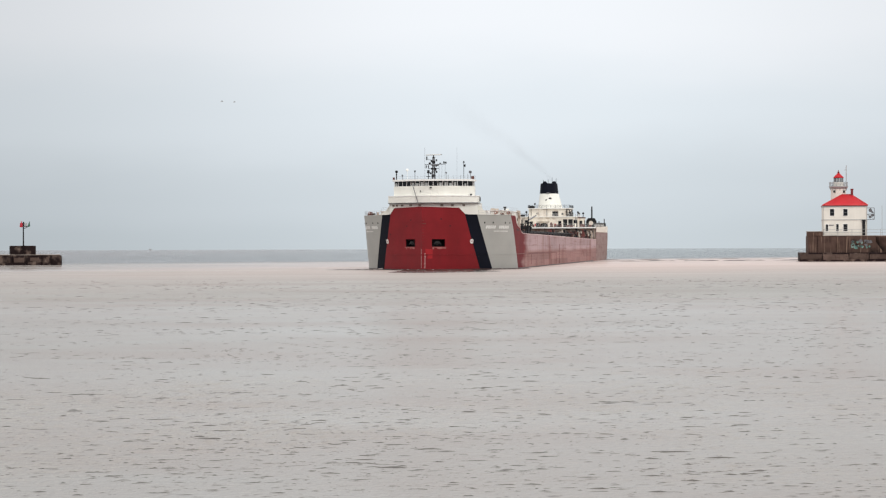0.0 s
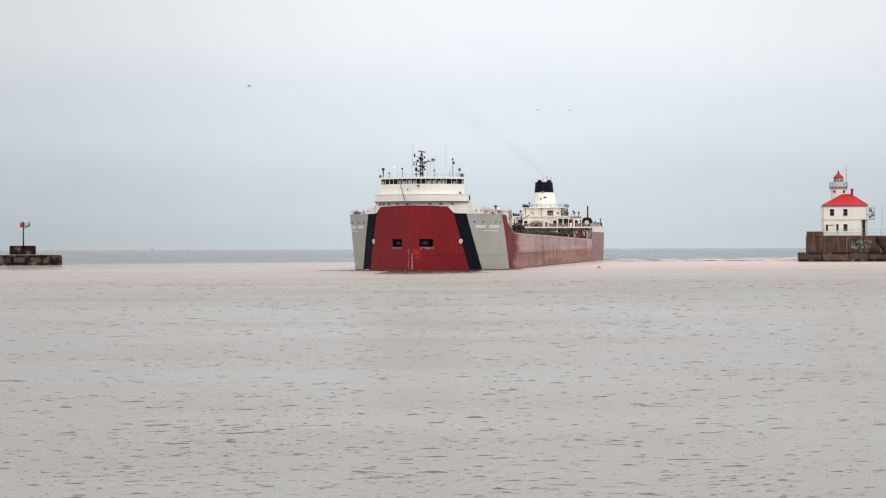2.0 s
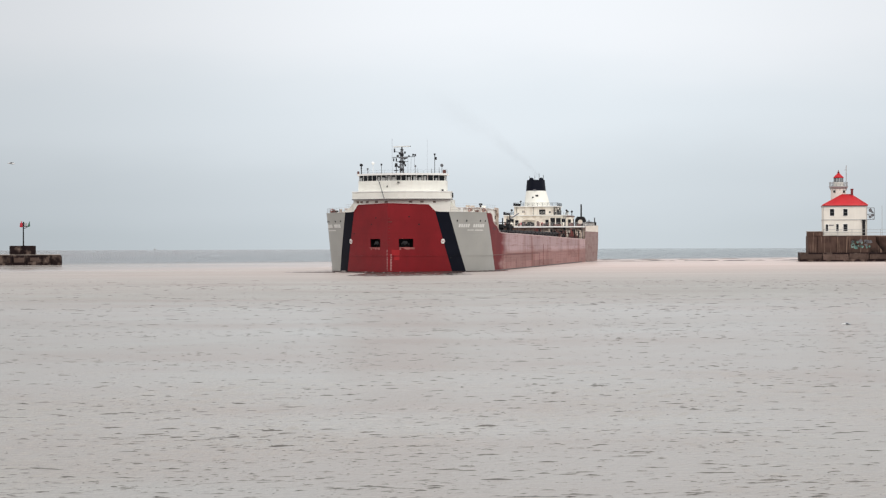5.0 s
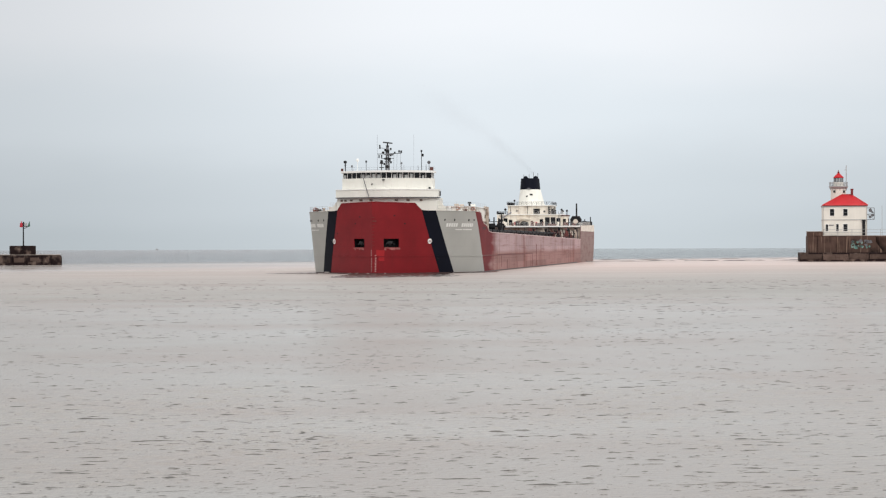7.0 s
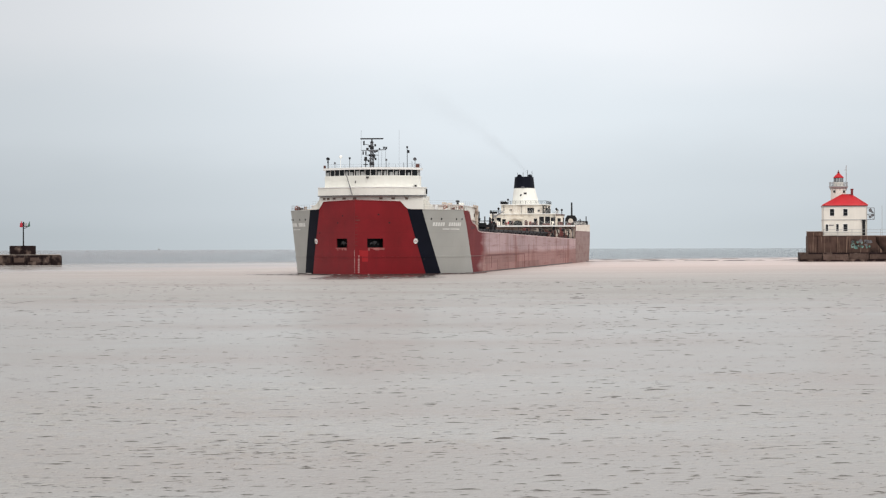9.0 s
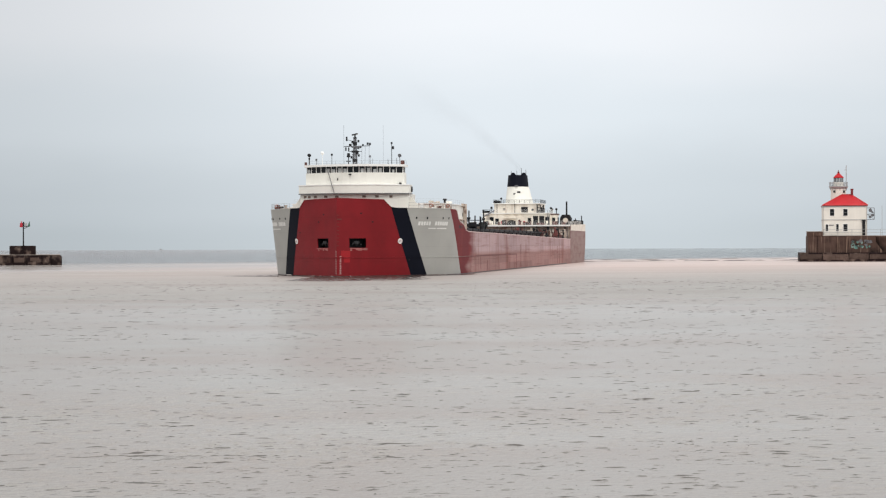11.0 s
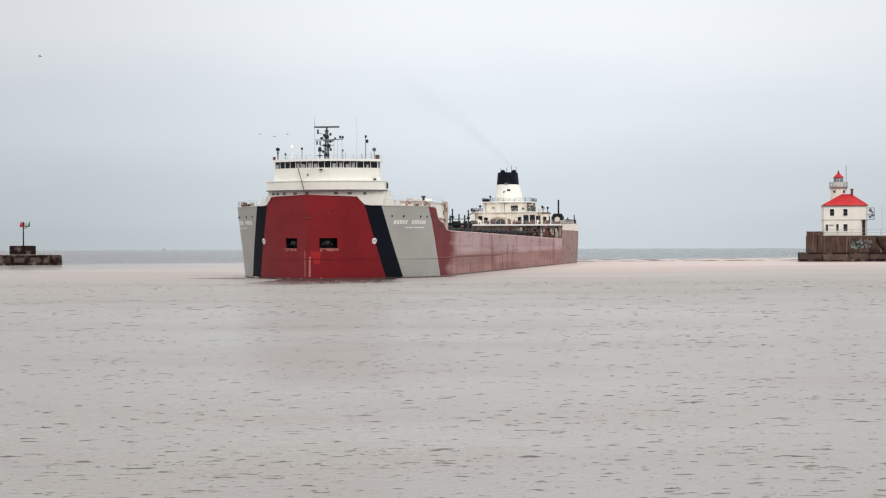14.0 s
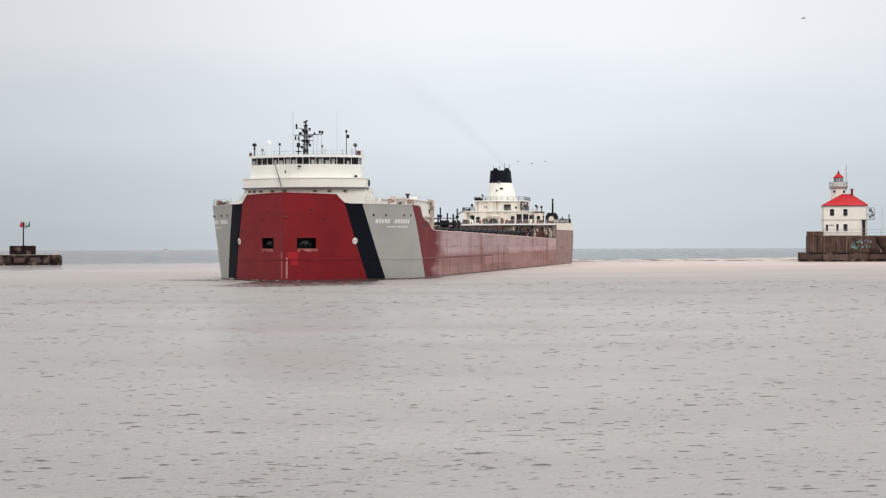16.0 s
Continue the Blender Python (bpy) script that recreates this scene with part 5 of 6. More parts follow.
    prism(bm, [(x, y) for x, y in ring(0, 0, 0.7, 20)], -0.12, 0.12)
    prism(bm, [(x, y) for x, y in ring(0, 0, 0.28, 12)], -0.2, 0.2)
    w = part("reel_wheel", bm, M_CREAMAFT, reel, "cream reel wheel")
    w.matrix_basis = pose(12.8, 237.85, 11.8, 90, 0, 0)
    def knob(bm, x, s, z0, z1, r, rk):
        tube(bm, [(x, s, z0), (x, s, z1)], r, 6)
        bmesh.ops.create_uvsphere(bm, u_segments=10, v_segments=6, radius=rk, matrix=Matrix.Translation((x, s, z1)))
    each("vent_cowl", M_DARK, ship, [lambda bm, q=q: knob(bm, *q, 0.12, 0.34) for q in ((8.7, 241, 13.6, 14.9), (10.6, 234.5, 13.5, 14.9), (7.9, 245, 13.8, 15.4))], "dark cowl vent")

    def stern_post(bm, x, s, z):
        tube(bm, [(x, s, 9.7), (x, s, z)], 0.16, 6)
        box(bm, x - 0.55, x + 0.45, s - 0.9, s + 0.9, 9.7, 11.95, 0.08)
    each("stern_post", M_DARK, ship, [lambda bm, q=q: stern_post(bm, *q) for q in ((14.6, 250, 12.0), (14.9, 254, 11.9), (13.8, 256, 12.6), (15.3, 259, 12.2), (15.0, 262.3, 13.4), (12.8, 261, 12.2), (10.0, 261, 12.0))], "dark post and fairlead at the stern")
    each("deck_light", M_DARK, ship, [lambda bm: knob(bm, -4.4, S0 + 1.4, 16.5, 17.9, 0.07, 0.3), lambda bm: knob(bm, -7.0, S0 + 0.4, 13.8, 15.3, 0.07, 0.36)])


stern_house()


# ---- lighthouse and pier heads ----
def frame_window(parent, x, z, w, h, y=0.0):
    bm = bmesh.new()
    for a in ((x - w / 2 - 0.12, x - w / 2, z, z + h), (x + w / 2, x + w / 2 + 0.12, z, z + h), (x - w / 2 - 0.12, x + w / 2 + 0.12, z + h, z + h + 0.15), (x - w / 2 - 0.2, x + w / 2 + 0.2, z - 0.15, z)):
        box(bm, a[0], a[1], y - 0.12, y + 0.1, a[2], a[3])
    fr = part("window", bm, M_WHITE, parent, "white framed sash window")
    bm = bmesh.new()
    box(bm, x - w / 2, x + w / 2, y - 0.03, y + 0.05, z, z + h)
    part("pane", bm, M_GLASS, fr, "dark glass pane")
    bm = bmesh.new()
    box(bm, x - w / 2, x + w / 2, y - 0.07, y + 0.0, z + h / 2 - 0.05, z + h / 2 + 0.05)
    part("sash_bar", bm, M_MAST, fr)


def lighthouse():
    lh = new("lighthouse")
    lh.matrix_basis = pose(114.35, 561.7, 0, 0, 0, -9)
    tagged(lh, "cream two-storey lighthouse with red hipped roof and round tower", "lighthouse")
    x0, x1 = -5.65, 6.75
    bm = bmesh.new()
    box(bm, x0, x1, 0, 11.5, 7.2, 16.0)
    wall = part("wall", bm, M_LHWALL, lh, "cream plastered walls")
    # string courses in grey: the shadow line they cast is put into colour
    bm = bmesh.new()
    box(bm, x0 - 0.12, x1 + 0.12, -0.12, 11.6, 11.72, 11.9)
    box(bm, x0 - 0.08, x1 + 0.08, -0.08, 11.6, 15.4, 15.7)
    part("string_course", bm, M_LHGREY, lh, "string courses greyed for their shadow line")
    bm = bmesh.new()
    a = [bm.verts.new(p) for p in ((x0 - 0.15, -0.3, 16.02), (x1 + 0.15, -0.3, 16.02), (x1 + 0.15, 11.8, 16.02), (x0 - 0.15, 11.8, 16.02))]
    e = [bm.verts.new(v.co - Vector((0, 0, 0.2))) for v in a]
    r = [bm.verts.new(p) for p in ((-0.1, 5.75, 19.15), (2.6, 5.75, 19.15))]
    for q in ((a[0], a[1], r[1], r[0]), (a[1], a[2], r[1]), (a[2], a[3], r[0], r[1]), (a[3], a[0], r[0])):
        bm.faces.new(q)
    for k in range(4):
        bm.faces.new((e[k], e[(k + 1) % 4], a[(k + 1) % 4], a[k]))
    bm.faces.new(e[::-1])
    part("roof", bm, M_ROOF, lh, "bright red hipped roof")
    # thin dark box under the eave, standing in for its shadow line
    bm = bmesh.new()
    box(bm, x0 - 0.1, x1 + 0.1, -0.2, 11.7, 15.72, 15.815)
    part("soffit", bm, M_MAST, lh, "dark strip for the shadow under the eave")
    bm = bmesh.new()
    for p, q in ((a_, b_) for a_, b_ in (((x0 - 0.15, -0.3, 16.05), (-0.1, 5.75, 19.17)), ((x1 + 0.15, -0.3, 16.05), (2.6, 5.75, 19.17)), ((-0.1, 5.75, 19.17), (2.6, 5.75, 19.17)), ((x0 - 0.15, -0.3, 16.0), (x1 + 0.15, -0.3, 16.0)))):
        tube(bm, [p, q], 0.13, 6)
    part("ridge_cap", bm, M_HIP, lh, "faded pale red hip and ridge caps")
    bm = bmesh.new()
    box(bm, 2.4, 3.1, 5.2, 6.0, 18.2, 20.6)
    box(bm, 2.32, 3.18, 5.12, 6.08, 20.5, 20.8)
    part("chimney", bm, M_ROOFDARK, lh, "dark red sooty chimney")
    # tower, gallery, lantern
    cx, cy = -0.95, 7.8
    at = lambda r, n=28: ring(cx, cy, r, n)
    bm = bmesh.new()
    prism(bm, at(2.3), 14.0, 21.0, at(2.15))
    tower = part("tower", bm, M_LHWALL, lh, "cream round tower")
    bm = bmesh.new()
    prism(bm, at(2.15), 20.75, 21.35, at(2.68))
    prism(bm, at(2.72), 21.35, 21.65)
    part("gallery_deck", bm, M_LHGREY, tower, "grey gallery deck")
    for k in range(12):
        b = k * math.tau / 12 + 0.13
        bm = bmesh.new()
        tube(bm, [(cx + 2.15 * math.cos(b), cy + 2.15 * math.sin(b), 20.3), (cx + 2.62 * math.cos(b), cy + 2.62 * math.sin(b), 21.3)], 0.06, 5)
        part("gallery_bracket", bm, M_LHGREY, tower)
    bm = bmesh.new()
    for k in range(14):
        b = k * math.tau / 14
        tube(bm, [(cx + 2.6 * math.cos(b), cy + 2.6 * math.sin(b), 21.6), (cx + 2.6 * math.cos(b), cy + 2.6 * math.sin(b), 22.75)], 0.06, 5)
    for z in (22.0, 22.4, 22.75):
        pts = [(cx + 2.6 * math.cos(k * math.tau / 28), cy + 2.6 * math.sin(k * math.tau / 28), z) for k in range(29)]
        tube(bm, pts, 0.06, 5)
    part("gallery_rail", bm, M_LHGREY, tower, "grey gallery railing")
    bm = bmesh.new()
    prism(bm, at(1.4), 21.65, 22.85)
    part("lantern_base", bm, M_LHWALL, tower)
    bm = bmesh.new()
    prism(bm, at(1.28), 22.85, 24.1)
    lantern = part("lantern", bm, M_LANTERN, tower, "glazed lantern room")
    for k in range(10):
        b = k * math.tau / 10 + 0.2
        bm = bmesh.new()
        tube(bm, [(cx + 1.33 * math.cos(b), cy + 1.33 * math.sin(b), 22.8), (cx + 1.33 * math.cos(b), cy + 1.33 * math.sin(b), 24.15)], 0.08, 5)
        part("glazing_bar", bm, M_DARK, lantern)
    bm = bmesh.new()
    prism(bm, at(1.36), 22.78, 22.92)
    prism(bm, at(1.36), 23.95, 24.12)
    part("lantern_ring", bm, M_DARK, lantern)
    bm = bmesh.new()
    prism(bm, at(1.52), 24.05, 24.22, at(1.45))
    prism(bm, at(1.45), 24.22, 25.4, at(0.3))
    part("lantern_roof", bm, M_ROOF, tower, "red conical lantern roof")
    bm = bmesh.new()
    bmesh.ops.create_uvsphere(bm, u_segments=12, v_segments=8, radius=0.32, matrix=Matrix.Translation((cx, cy, 25.6)))
    tube(bm, [(cx, cy, 25.3), (cx, cy, 26.3)], 0.1, 6)
    part("finial", bm, M_ROOFDARK, tower)
    bm = bmesh.new()
    for b in (-2.2, -0.8):
        px, py = cx + 2.13 * math.cos(b), cy + 2.13 * math.sin(b)
        box(bm, px - 0.3, px + 0.3, py - 0.3, py + 0.3, 19.75, 20.35)
    part("porthole", bm, M_GLASS, tower)
    bm = bmesh.new()
    tube(bm, [(1.2, 6.6, 21.5), (1.2, 6.6, 27.6)], 0.12, 6)
    tube(bm, [(0.6, 6.6, 26.2), (1.25, 6.6, 26.6)], 0.06, 5)
    tube(bm, [(1.2, 6.6, 21.55), (-0.2, 6.9, 21.55)], 0.06, 5)
    part("flagpole", bm, M_LHGREY, tower, "grey aerial pole")
    # openings on the front
    for x, z, w, h in ((-3.1, 12.95, 1.2, 1.95), (0.65, 12.95, 1.2, 1.95), (-4.55, 8.6, 0.7, 1.9), (-1.6, 8.6, 0.7, 2.0), (0.65, 8.6, 1.15, 2.0)):
        frame_window(wall, x, z, w, h)
    bm = bmesh.new()
    box(bm, -4.05, -2.6, -0.08, 0.05, 10.15, 10.4)
    part("sign_board", bm, M_MAST, wall)
    bm = bmesh.new()
    box(bm, 5.35, 6.2, -0.35, 0.1, 7.2, 11.5)
    box(bm, 5.25, 6.3, -0.45, 0.1, 11.4, 11.8)
    part("door", bm, M_DARK, wall, "dark narrow doorway")
    bm = bmesh.new()
    tube(bm, [(6.62, -0.15, 15.7), (6.62, -0.15, 7.2)], 0.07, 6)
    part("drainpipe", bm, M_LHGREY, lh)
    bm = bmesh.new()
    tube(bm, [(-5.5, -0.12, 15.7), (-5.5, -0.12, 7.2)], 0.05, 6)
    part("drainpipe", bm, M_LHGREY, lh)
    # iron bracket with fog signals on the side wall
    bm = bmesh.new()
    for z in (11.9, 13.4, 15.2):
        tube(bm, [(6.7, 1.2, z), (8.8, 1.2, z)], 0.08, 5)
    tube(bm, [(8.8, 1.2, 11.9), (8.8, 1.2, 15.2)], 0.08, 5)
    tube(bm, [(6.8, 1.2, 13.4), (8.8, 1.2, 11.9)], 0.07, 5)
    tube(bm, [(7.6, 1.2, 15.2), (8.8, 1.2, 13.4)], 0.07, 5)
    for x, z, r in ((7.7, 14.5, 0.5), (8.3, 13.1, 0.45), (7.6, 12.6, 0.4), (8.2, 14.0, 0.3)):
        tube(bm, [(x, 0.9, z), (x, 1.5, z)], r, 12)
    part("signal_bracket", bm, M_MAST, lh, "grey bracket with fog signals")
    return lh


lighthouse()


def pier_piece(bm, x0, x1, y0, y1, z0, z1, rng):
    box(bm, x0 + 0.04, x1 - 0.04, y0 + rng.uniform(-0.08, 0.08), y1, z0, z1 + rng.uniform(-0.06, 0.06), rng.uniform(0.08, 0.2))


def pier_heads():
    rng = random.Random(7)
    p = new("pier_head")
    p.matrix_basis = pose(114.05, 560, 0, 0, 0, -9)
    tagged(p, "stained brown concrete pier head with graffiti", "pier", kind="structure")
    # lower course of blocks, upper wall of poured panels
    x = -12.3
    while x < 70:
        w = rng.choice((5.6, 6.4, 7.4))
        bm = bmesh.new()
        pier_piece(bm, x, x + w, -1.4, 24, -3, 2.45, rng)
        blk = part("base_block", bm, M_CONCDARK, p)
        bm = bmesh.new()
        box(bm, x + 0.14, x + w - 0.14, -1.52, -1.2, 0.35 + rng.uniform(-0.2, 0.3), 2.2 + rng.uniform(-0.25, 0.1), 0.05)
        part("facing_slab", bm, M_CONCFACE, blk)
        x += w
    for x0, x1 in ((-10.0, -7.2), (-7.2, -1.6), (-1.6, 1.1), (1.1, 9.2), (9.2, 13.0), (13.0, 21), (21, 30), (30, 40), (40, 50), (50, 60), (60, 70)):
        bm = bmesh.new()
        pier_piece(bm, x0, x1, 2.2 if x0 > 9 else 0.3 if x0 > -8 else 0.1, 22, 2.4, 7.2, rng)
        part("wall_panel", bm, M_CONC, p)
    bm = bmesh.new()
    flank = [(7.2, 2.45), (11.2, 2.45), (8.0, 7.15), (7.2, 7.15)]
    a, c = [bm.verts.new((x, 0.18, z)) for x, z in flank], [bm.verts.new((x, 2.6, z)) for x, z in flank]
    for k in range(4):
        bm.faces.new((a[k], a[(k + 1) % 4], c[(k + 1) % 4], c[k]))
    bm.faces.new(a)
    bm.faces.new(c[::-1])
    part("sloping_flank", bm, M_CONC, p, "concrete flank sloping down to the base")
    bm = bmesh.new()
    for x in (-1.7, 1.0):
        box(bm, x - 0.22, x + 0.22, 0.0, 0.6, 2.4, 7.0, 0.05)
    part("pilaster", bm, M_CONC, p)
    bm = bmesh.new()
    box(bm, -10.1, -5.75, 0.05, 9, 7.15, 8.4, 0.08)
    part("parapet_block", bm, M_CONC, p, "dark concrete parapet block")
    bm = bmesh.new()
    box(bm, -10.25, -5.65, -0.1, 9.1, 8.4, 8.55)
    box(bm, -5.6, 70, 0.1, 1.1, 7.2, 7.32)
    part("coping", bm, M_COPING, p)
    r = rail("pier_rail", [(-5.5, 0.4, 7.3), (70, 0.4, 7.3)], p, 1.75, 3.9, 0.06, M_LHGREY, 2, "grey pipe railing")
    bm = bmesh.new()
    tube(bm, [(11.0, 3, 7.2), (11.0, 3, 15.8)], 0.06, 6)
    part("pole", bm, M_LHGREY, p)
    # sprayed paint on the wall: overlapping blots and rings
    g2 = random.Random(3)
    for k in range(48):
        cx, cz, r0 = 2.4 + 5.6 * g2.random(), 4.8 + g2.uniform(-1.0, 1.0), g2.uniform(0.15, 0.5)
        bm = bmesh.new()
        o = [(r0 * (1 + 0.55 * g2.uniform(-1, 1)) * math.cos(b), r0 * (1 + 0.3 * g2.uniform(-1, 1)) * math.sin(b)) for b in (j * math.tau / 11 for j in range(11))]
        if k % 9 != 1:
            prism(bm, o, -0.02, 0.02)
        else:
            pts = [(x, y, 0) for x, y in o]
            tube(bm, pts + pts[:1], 0.09, 5)
        ob = part("paint_blot", bm, (M_TEAL, M_MAST, M_TEALDARK, M_TEALPALE, M_CONCDARK)[k % 5], p)
        ob.matrix_basis = pose(cx, 0.27 - 0.002 * k, cz, 90, 0, 0)

    q = new("breakwater")
    q.matrix_basis = pose(-113.1, 528, 0, 0, 0, 10)
    tagged(q, "low dark concrete breakwater end", "breakwater", kind="structure")
    x = 10.4
    while x > -70:
        w = rng.choice((2.6, 3.4, 4.2))
        bm = bmesh.new()
        if x > 10.3:
            # the end block has a rounded corner
            prism(bm, [(-w, -3), (0, -3), (0, 1.9), (-0.1, 2.25), (-0.3, 2.5), (-0.65, 2.65), (-w, 2.65)], 0, 11)
            part("base_block", bm, M_CONCDARK, q, "rounded end block").matrix_basis = pose(x, 11, 0, 90, 0, 0)
        else:
            pier_piece(bm, x - w, x, 0, 11, -3, 2.65, rng)
            blk = part("base_block", bm, M_CONCDARK, q)
            bm = bmesh.new()
            box(bm, x - w + rng.uniform(0.2, 1.2), x - rng.uniform(0.2, 0.9), -0.14, 0.2, 0.7 + rng.uniform(-0.2, 0.7), 2.1 + rng.uniform(-0.4, 0.2), 0.05)
            part("facing_slab", bm, M_CONCFACE, blk)
        x -= w
    bm = bmesh.new()
    box(bm, -70, 9.9, -0.12, 11.1, 2.6, 2.74, 0.04)
    part("coping", bm, M_COPING, q, "pale worn coping")
    for x0, x1 in ((-3.4, 0.2), (0.2, 3.5)):
        bm = bmesh.new()
        pier_piece(bm, x0, x1, 2.0, 8, 2.7, 5.1, rng)
        part("upper_block", bm, M_CONCDARK, q)

    lt = new("harbour_light")
    lt.matrix_basis = pose(-113.55, 532, 5.0, 0, 0, 10)
    tagged(lt, "dark post carrying red and green signal lamps", "signal light")
    bm = bmesh.new()
    tube(bm, [(0, 0, 0), (0, 0, 5.6)], 0.2, 8, 0.15)
    box(bm, -0.45, 0.45, -0.45, 0.45, 0, 0.2)
    part("post", bm, M_DARK, lt)
    bm = bmesh.new()
    tube(bm, [(-0.6, 0, 5.2), (0.7, 0, 5.3), (1.6, 0, 5.35)], 0.09, 6)
    tube(bm, [(0, 0, 4.6), (1.2, 0, 5.3)], 0.06, 6)
    part("bracket", bm, M_DARK, lt)
    bm = bmesh.new()
    prism(bm, ring(-0.6, 0, 0.42, 12), 5.2, 6.3, ring(-0.5, 0, 0.36, 12))
    tube(bm, [(-0.55, 0, 6.2), (-0.5, 0, 6.75)], 0.12, 6)
    part("red_lamp", bm, M_SIGRED, lt, "red signal lamp")
    bm = bmesh.new()
    box(bm, -0.15, 0.25, -0.2, 0.2, 5.3, 6.6, 0.05)
    part("mast_head", bm, M_DARK, lt)
    bm = bmesh.new()
    box(bm, 0.3, 1.0, -0.03, 0.03, 5.4, 6.3)
    part("white_board", bm, M_LHGREY, lt, "pale board between the lamps")
    bm = bmesh.new()
    prism(bm, ring(1.45, 0, 0.36, 12), 5.35, 6.2, ring(1.55, 0, 0.2, 12))
    tube(bm, [(1.5, 0, 6.1), (1.65, 0, 6.7)], 0.12, 6)
    part("green_lamp", bm, M_GREEN, lt, "dark green signal lamp")


pier_heads()


# ---- far vessel, gulls, funnel smoke ----
def far_boat():
    b = new("fishing_boat")
    tagged(b, "small boat in haze grey far out on the lake", "boat")
    # hull, cabin and mast in grey: the haze over them is put into colour
    bm = bmesh.new()
    prism(bm, [(-2.9, -1), (2.4, -1.2), (3.4, 0), (2.4, 1.2), (-2.9, 1)], -0.4, 0.9, [(-3.1, -1.2), (2.6, -1.4), (3.9, 0), (2.6, 1.4), (-3.1, 1.2)])
    part("hull", bm, M_LHGREY, b)
    bm = bmesh.new()
    box(bm, -1.3, 1.2, -0.9, 0.9, 0.9, 2.7, 0.1)
    part("cabin", bm, M_LHGREY, b)
    bm = bmesh.new()
    tube(bm, [(-1, 0, 2.6), (-1, 0, 4.6)], 0.12, 6)
    part("mast", bm, M_LHGREY, b)
    return b


BOAT = far_boat()


def gull(size, label):
    g = new("gull")
    tagged(g, label, "bird", "gulls over the harbour")
    bm = bmesh.new()
    tube(bm, [(-0.34, 0, 0.0), (-0.2, 0, 0.01), (0.0, 0, 0.02), (0.18, 0, 0.03), (0.3, 0, 0.04), (0.37, 0, 0.03)], 0.02, 8)
    for v in bm.verts:
        k = max(0.2, 1 - (v.co.x / 0.36) ** 2)
        c = Vector((v.co.x, 0, 0.02))
        v.co = c + (v.co - c) * (1 + 3.4 * k)
    bmesh.ops.scale(bm, vec=(size, size, size), verts=bm.verts)
    part("body", bm, M_GULL, g)
    for side in (-1, 1):
        bm = bmesh.new()
        st = [(0.0, 0.12, -0.10, 0.03), (0.28, 0.10, -0.10, 0.14), (0.5, 0.04, -0.10, 0.10), (0.72, -0.12, -0.16, 0.02)]
        top = [[bm.verts.new((x, side * y, z + 0.012)) for x in (a, c)] for y, a, c, z in st]
        low = [[bm.verts.new((x, side * y, z - 0.012)) for x in (a, c)] for y, a, c, z in st]
        for k in range(3):
            bm.faces.new((top[k][0], top[k][1], top[k + 1][1], top[k + 1][0]))
            bm.faces.new((low[k][0], low[k + 1][0], low[k + 1][1], low[k][1]))
            for j in (0, 1):
                bm.faces.new((top[k][j], top[k + 1][j], low[k + 1][j], low[k][j]))
        bm.faces.new((top[3][0], top[3][1], low[3][1], low[3][0]))
        bmesh.ops.scale(bm, vec=(size, size, size), verts=bm.verts)
        part("wing", bm, M_GULLWING, g)
    return g


GULLS = [gull(1.0, "pale grey gull gliding low over water"), gull(1.0, "white gull gliding past the bow"), gull(0.6, "small dark bird crossing the sky"), gull(0.6, "small dark bird high in the sky"), gull(0.42, "small dark bird flying in a pair"), gull(0.4, "small dark bird flying in a pair")]
FLOCK = [gull(s, "small grey bird in a loose flock") for s in (0.45, 0.5, 0.42)]


def smoke():
    """Thin funnel smoke: soft puffs that widen as they drift off."""
    rng = random.Random(11)
    plume = new("funnel_smoke")
    tagged(plume, "thin grey funnel smoke drifting up", "smoke", kind="stuff")
    bm = bmesh.new()
    bmesh.ops.create_icosphere(bm, subdivisions=3, radius=1.0)
    # open behind: one thin shell to a puff
    bmesh.ops.delete(bm, geom=[v for v in bm.verts if v.co.y > 0.05], context="VERTS")
    first = None
    for k in range(13):
        u = (k / 12) ** 1.6
        r = 1.3 + 6.5 * u
        m = pose(-27 * u ** 1.1 + rng.uniform(-0.5, 0.5), 4 * u, 26.2 + 21 * u ** 0.9 + rng.uniform(-0.5, 0.5), 0, 38, 0) @ Matrix.Diagonal((r * 1.5, r * 0.5, r * 0.8, 1))
        if k == 8:
            far_mesh = first.data.copy()
            far_mesh.materials[0] = M_SMOKETHIN
        if k >= 8:
            o = new("puff", far_mesh)
            o.parent = plume
            o.matrix_basis = m
        elif first is None:
            first = part("puff", bm, M_SMOKE, plume, smooth=True)
            first.matrix_basis = m
        else:
            shared("puff", first, plume, m)
    return plume


SMOKE = smoke()


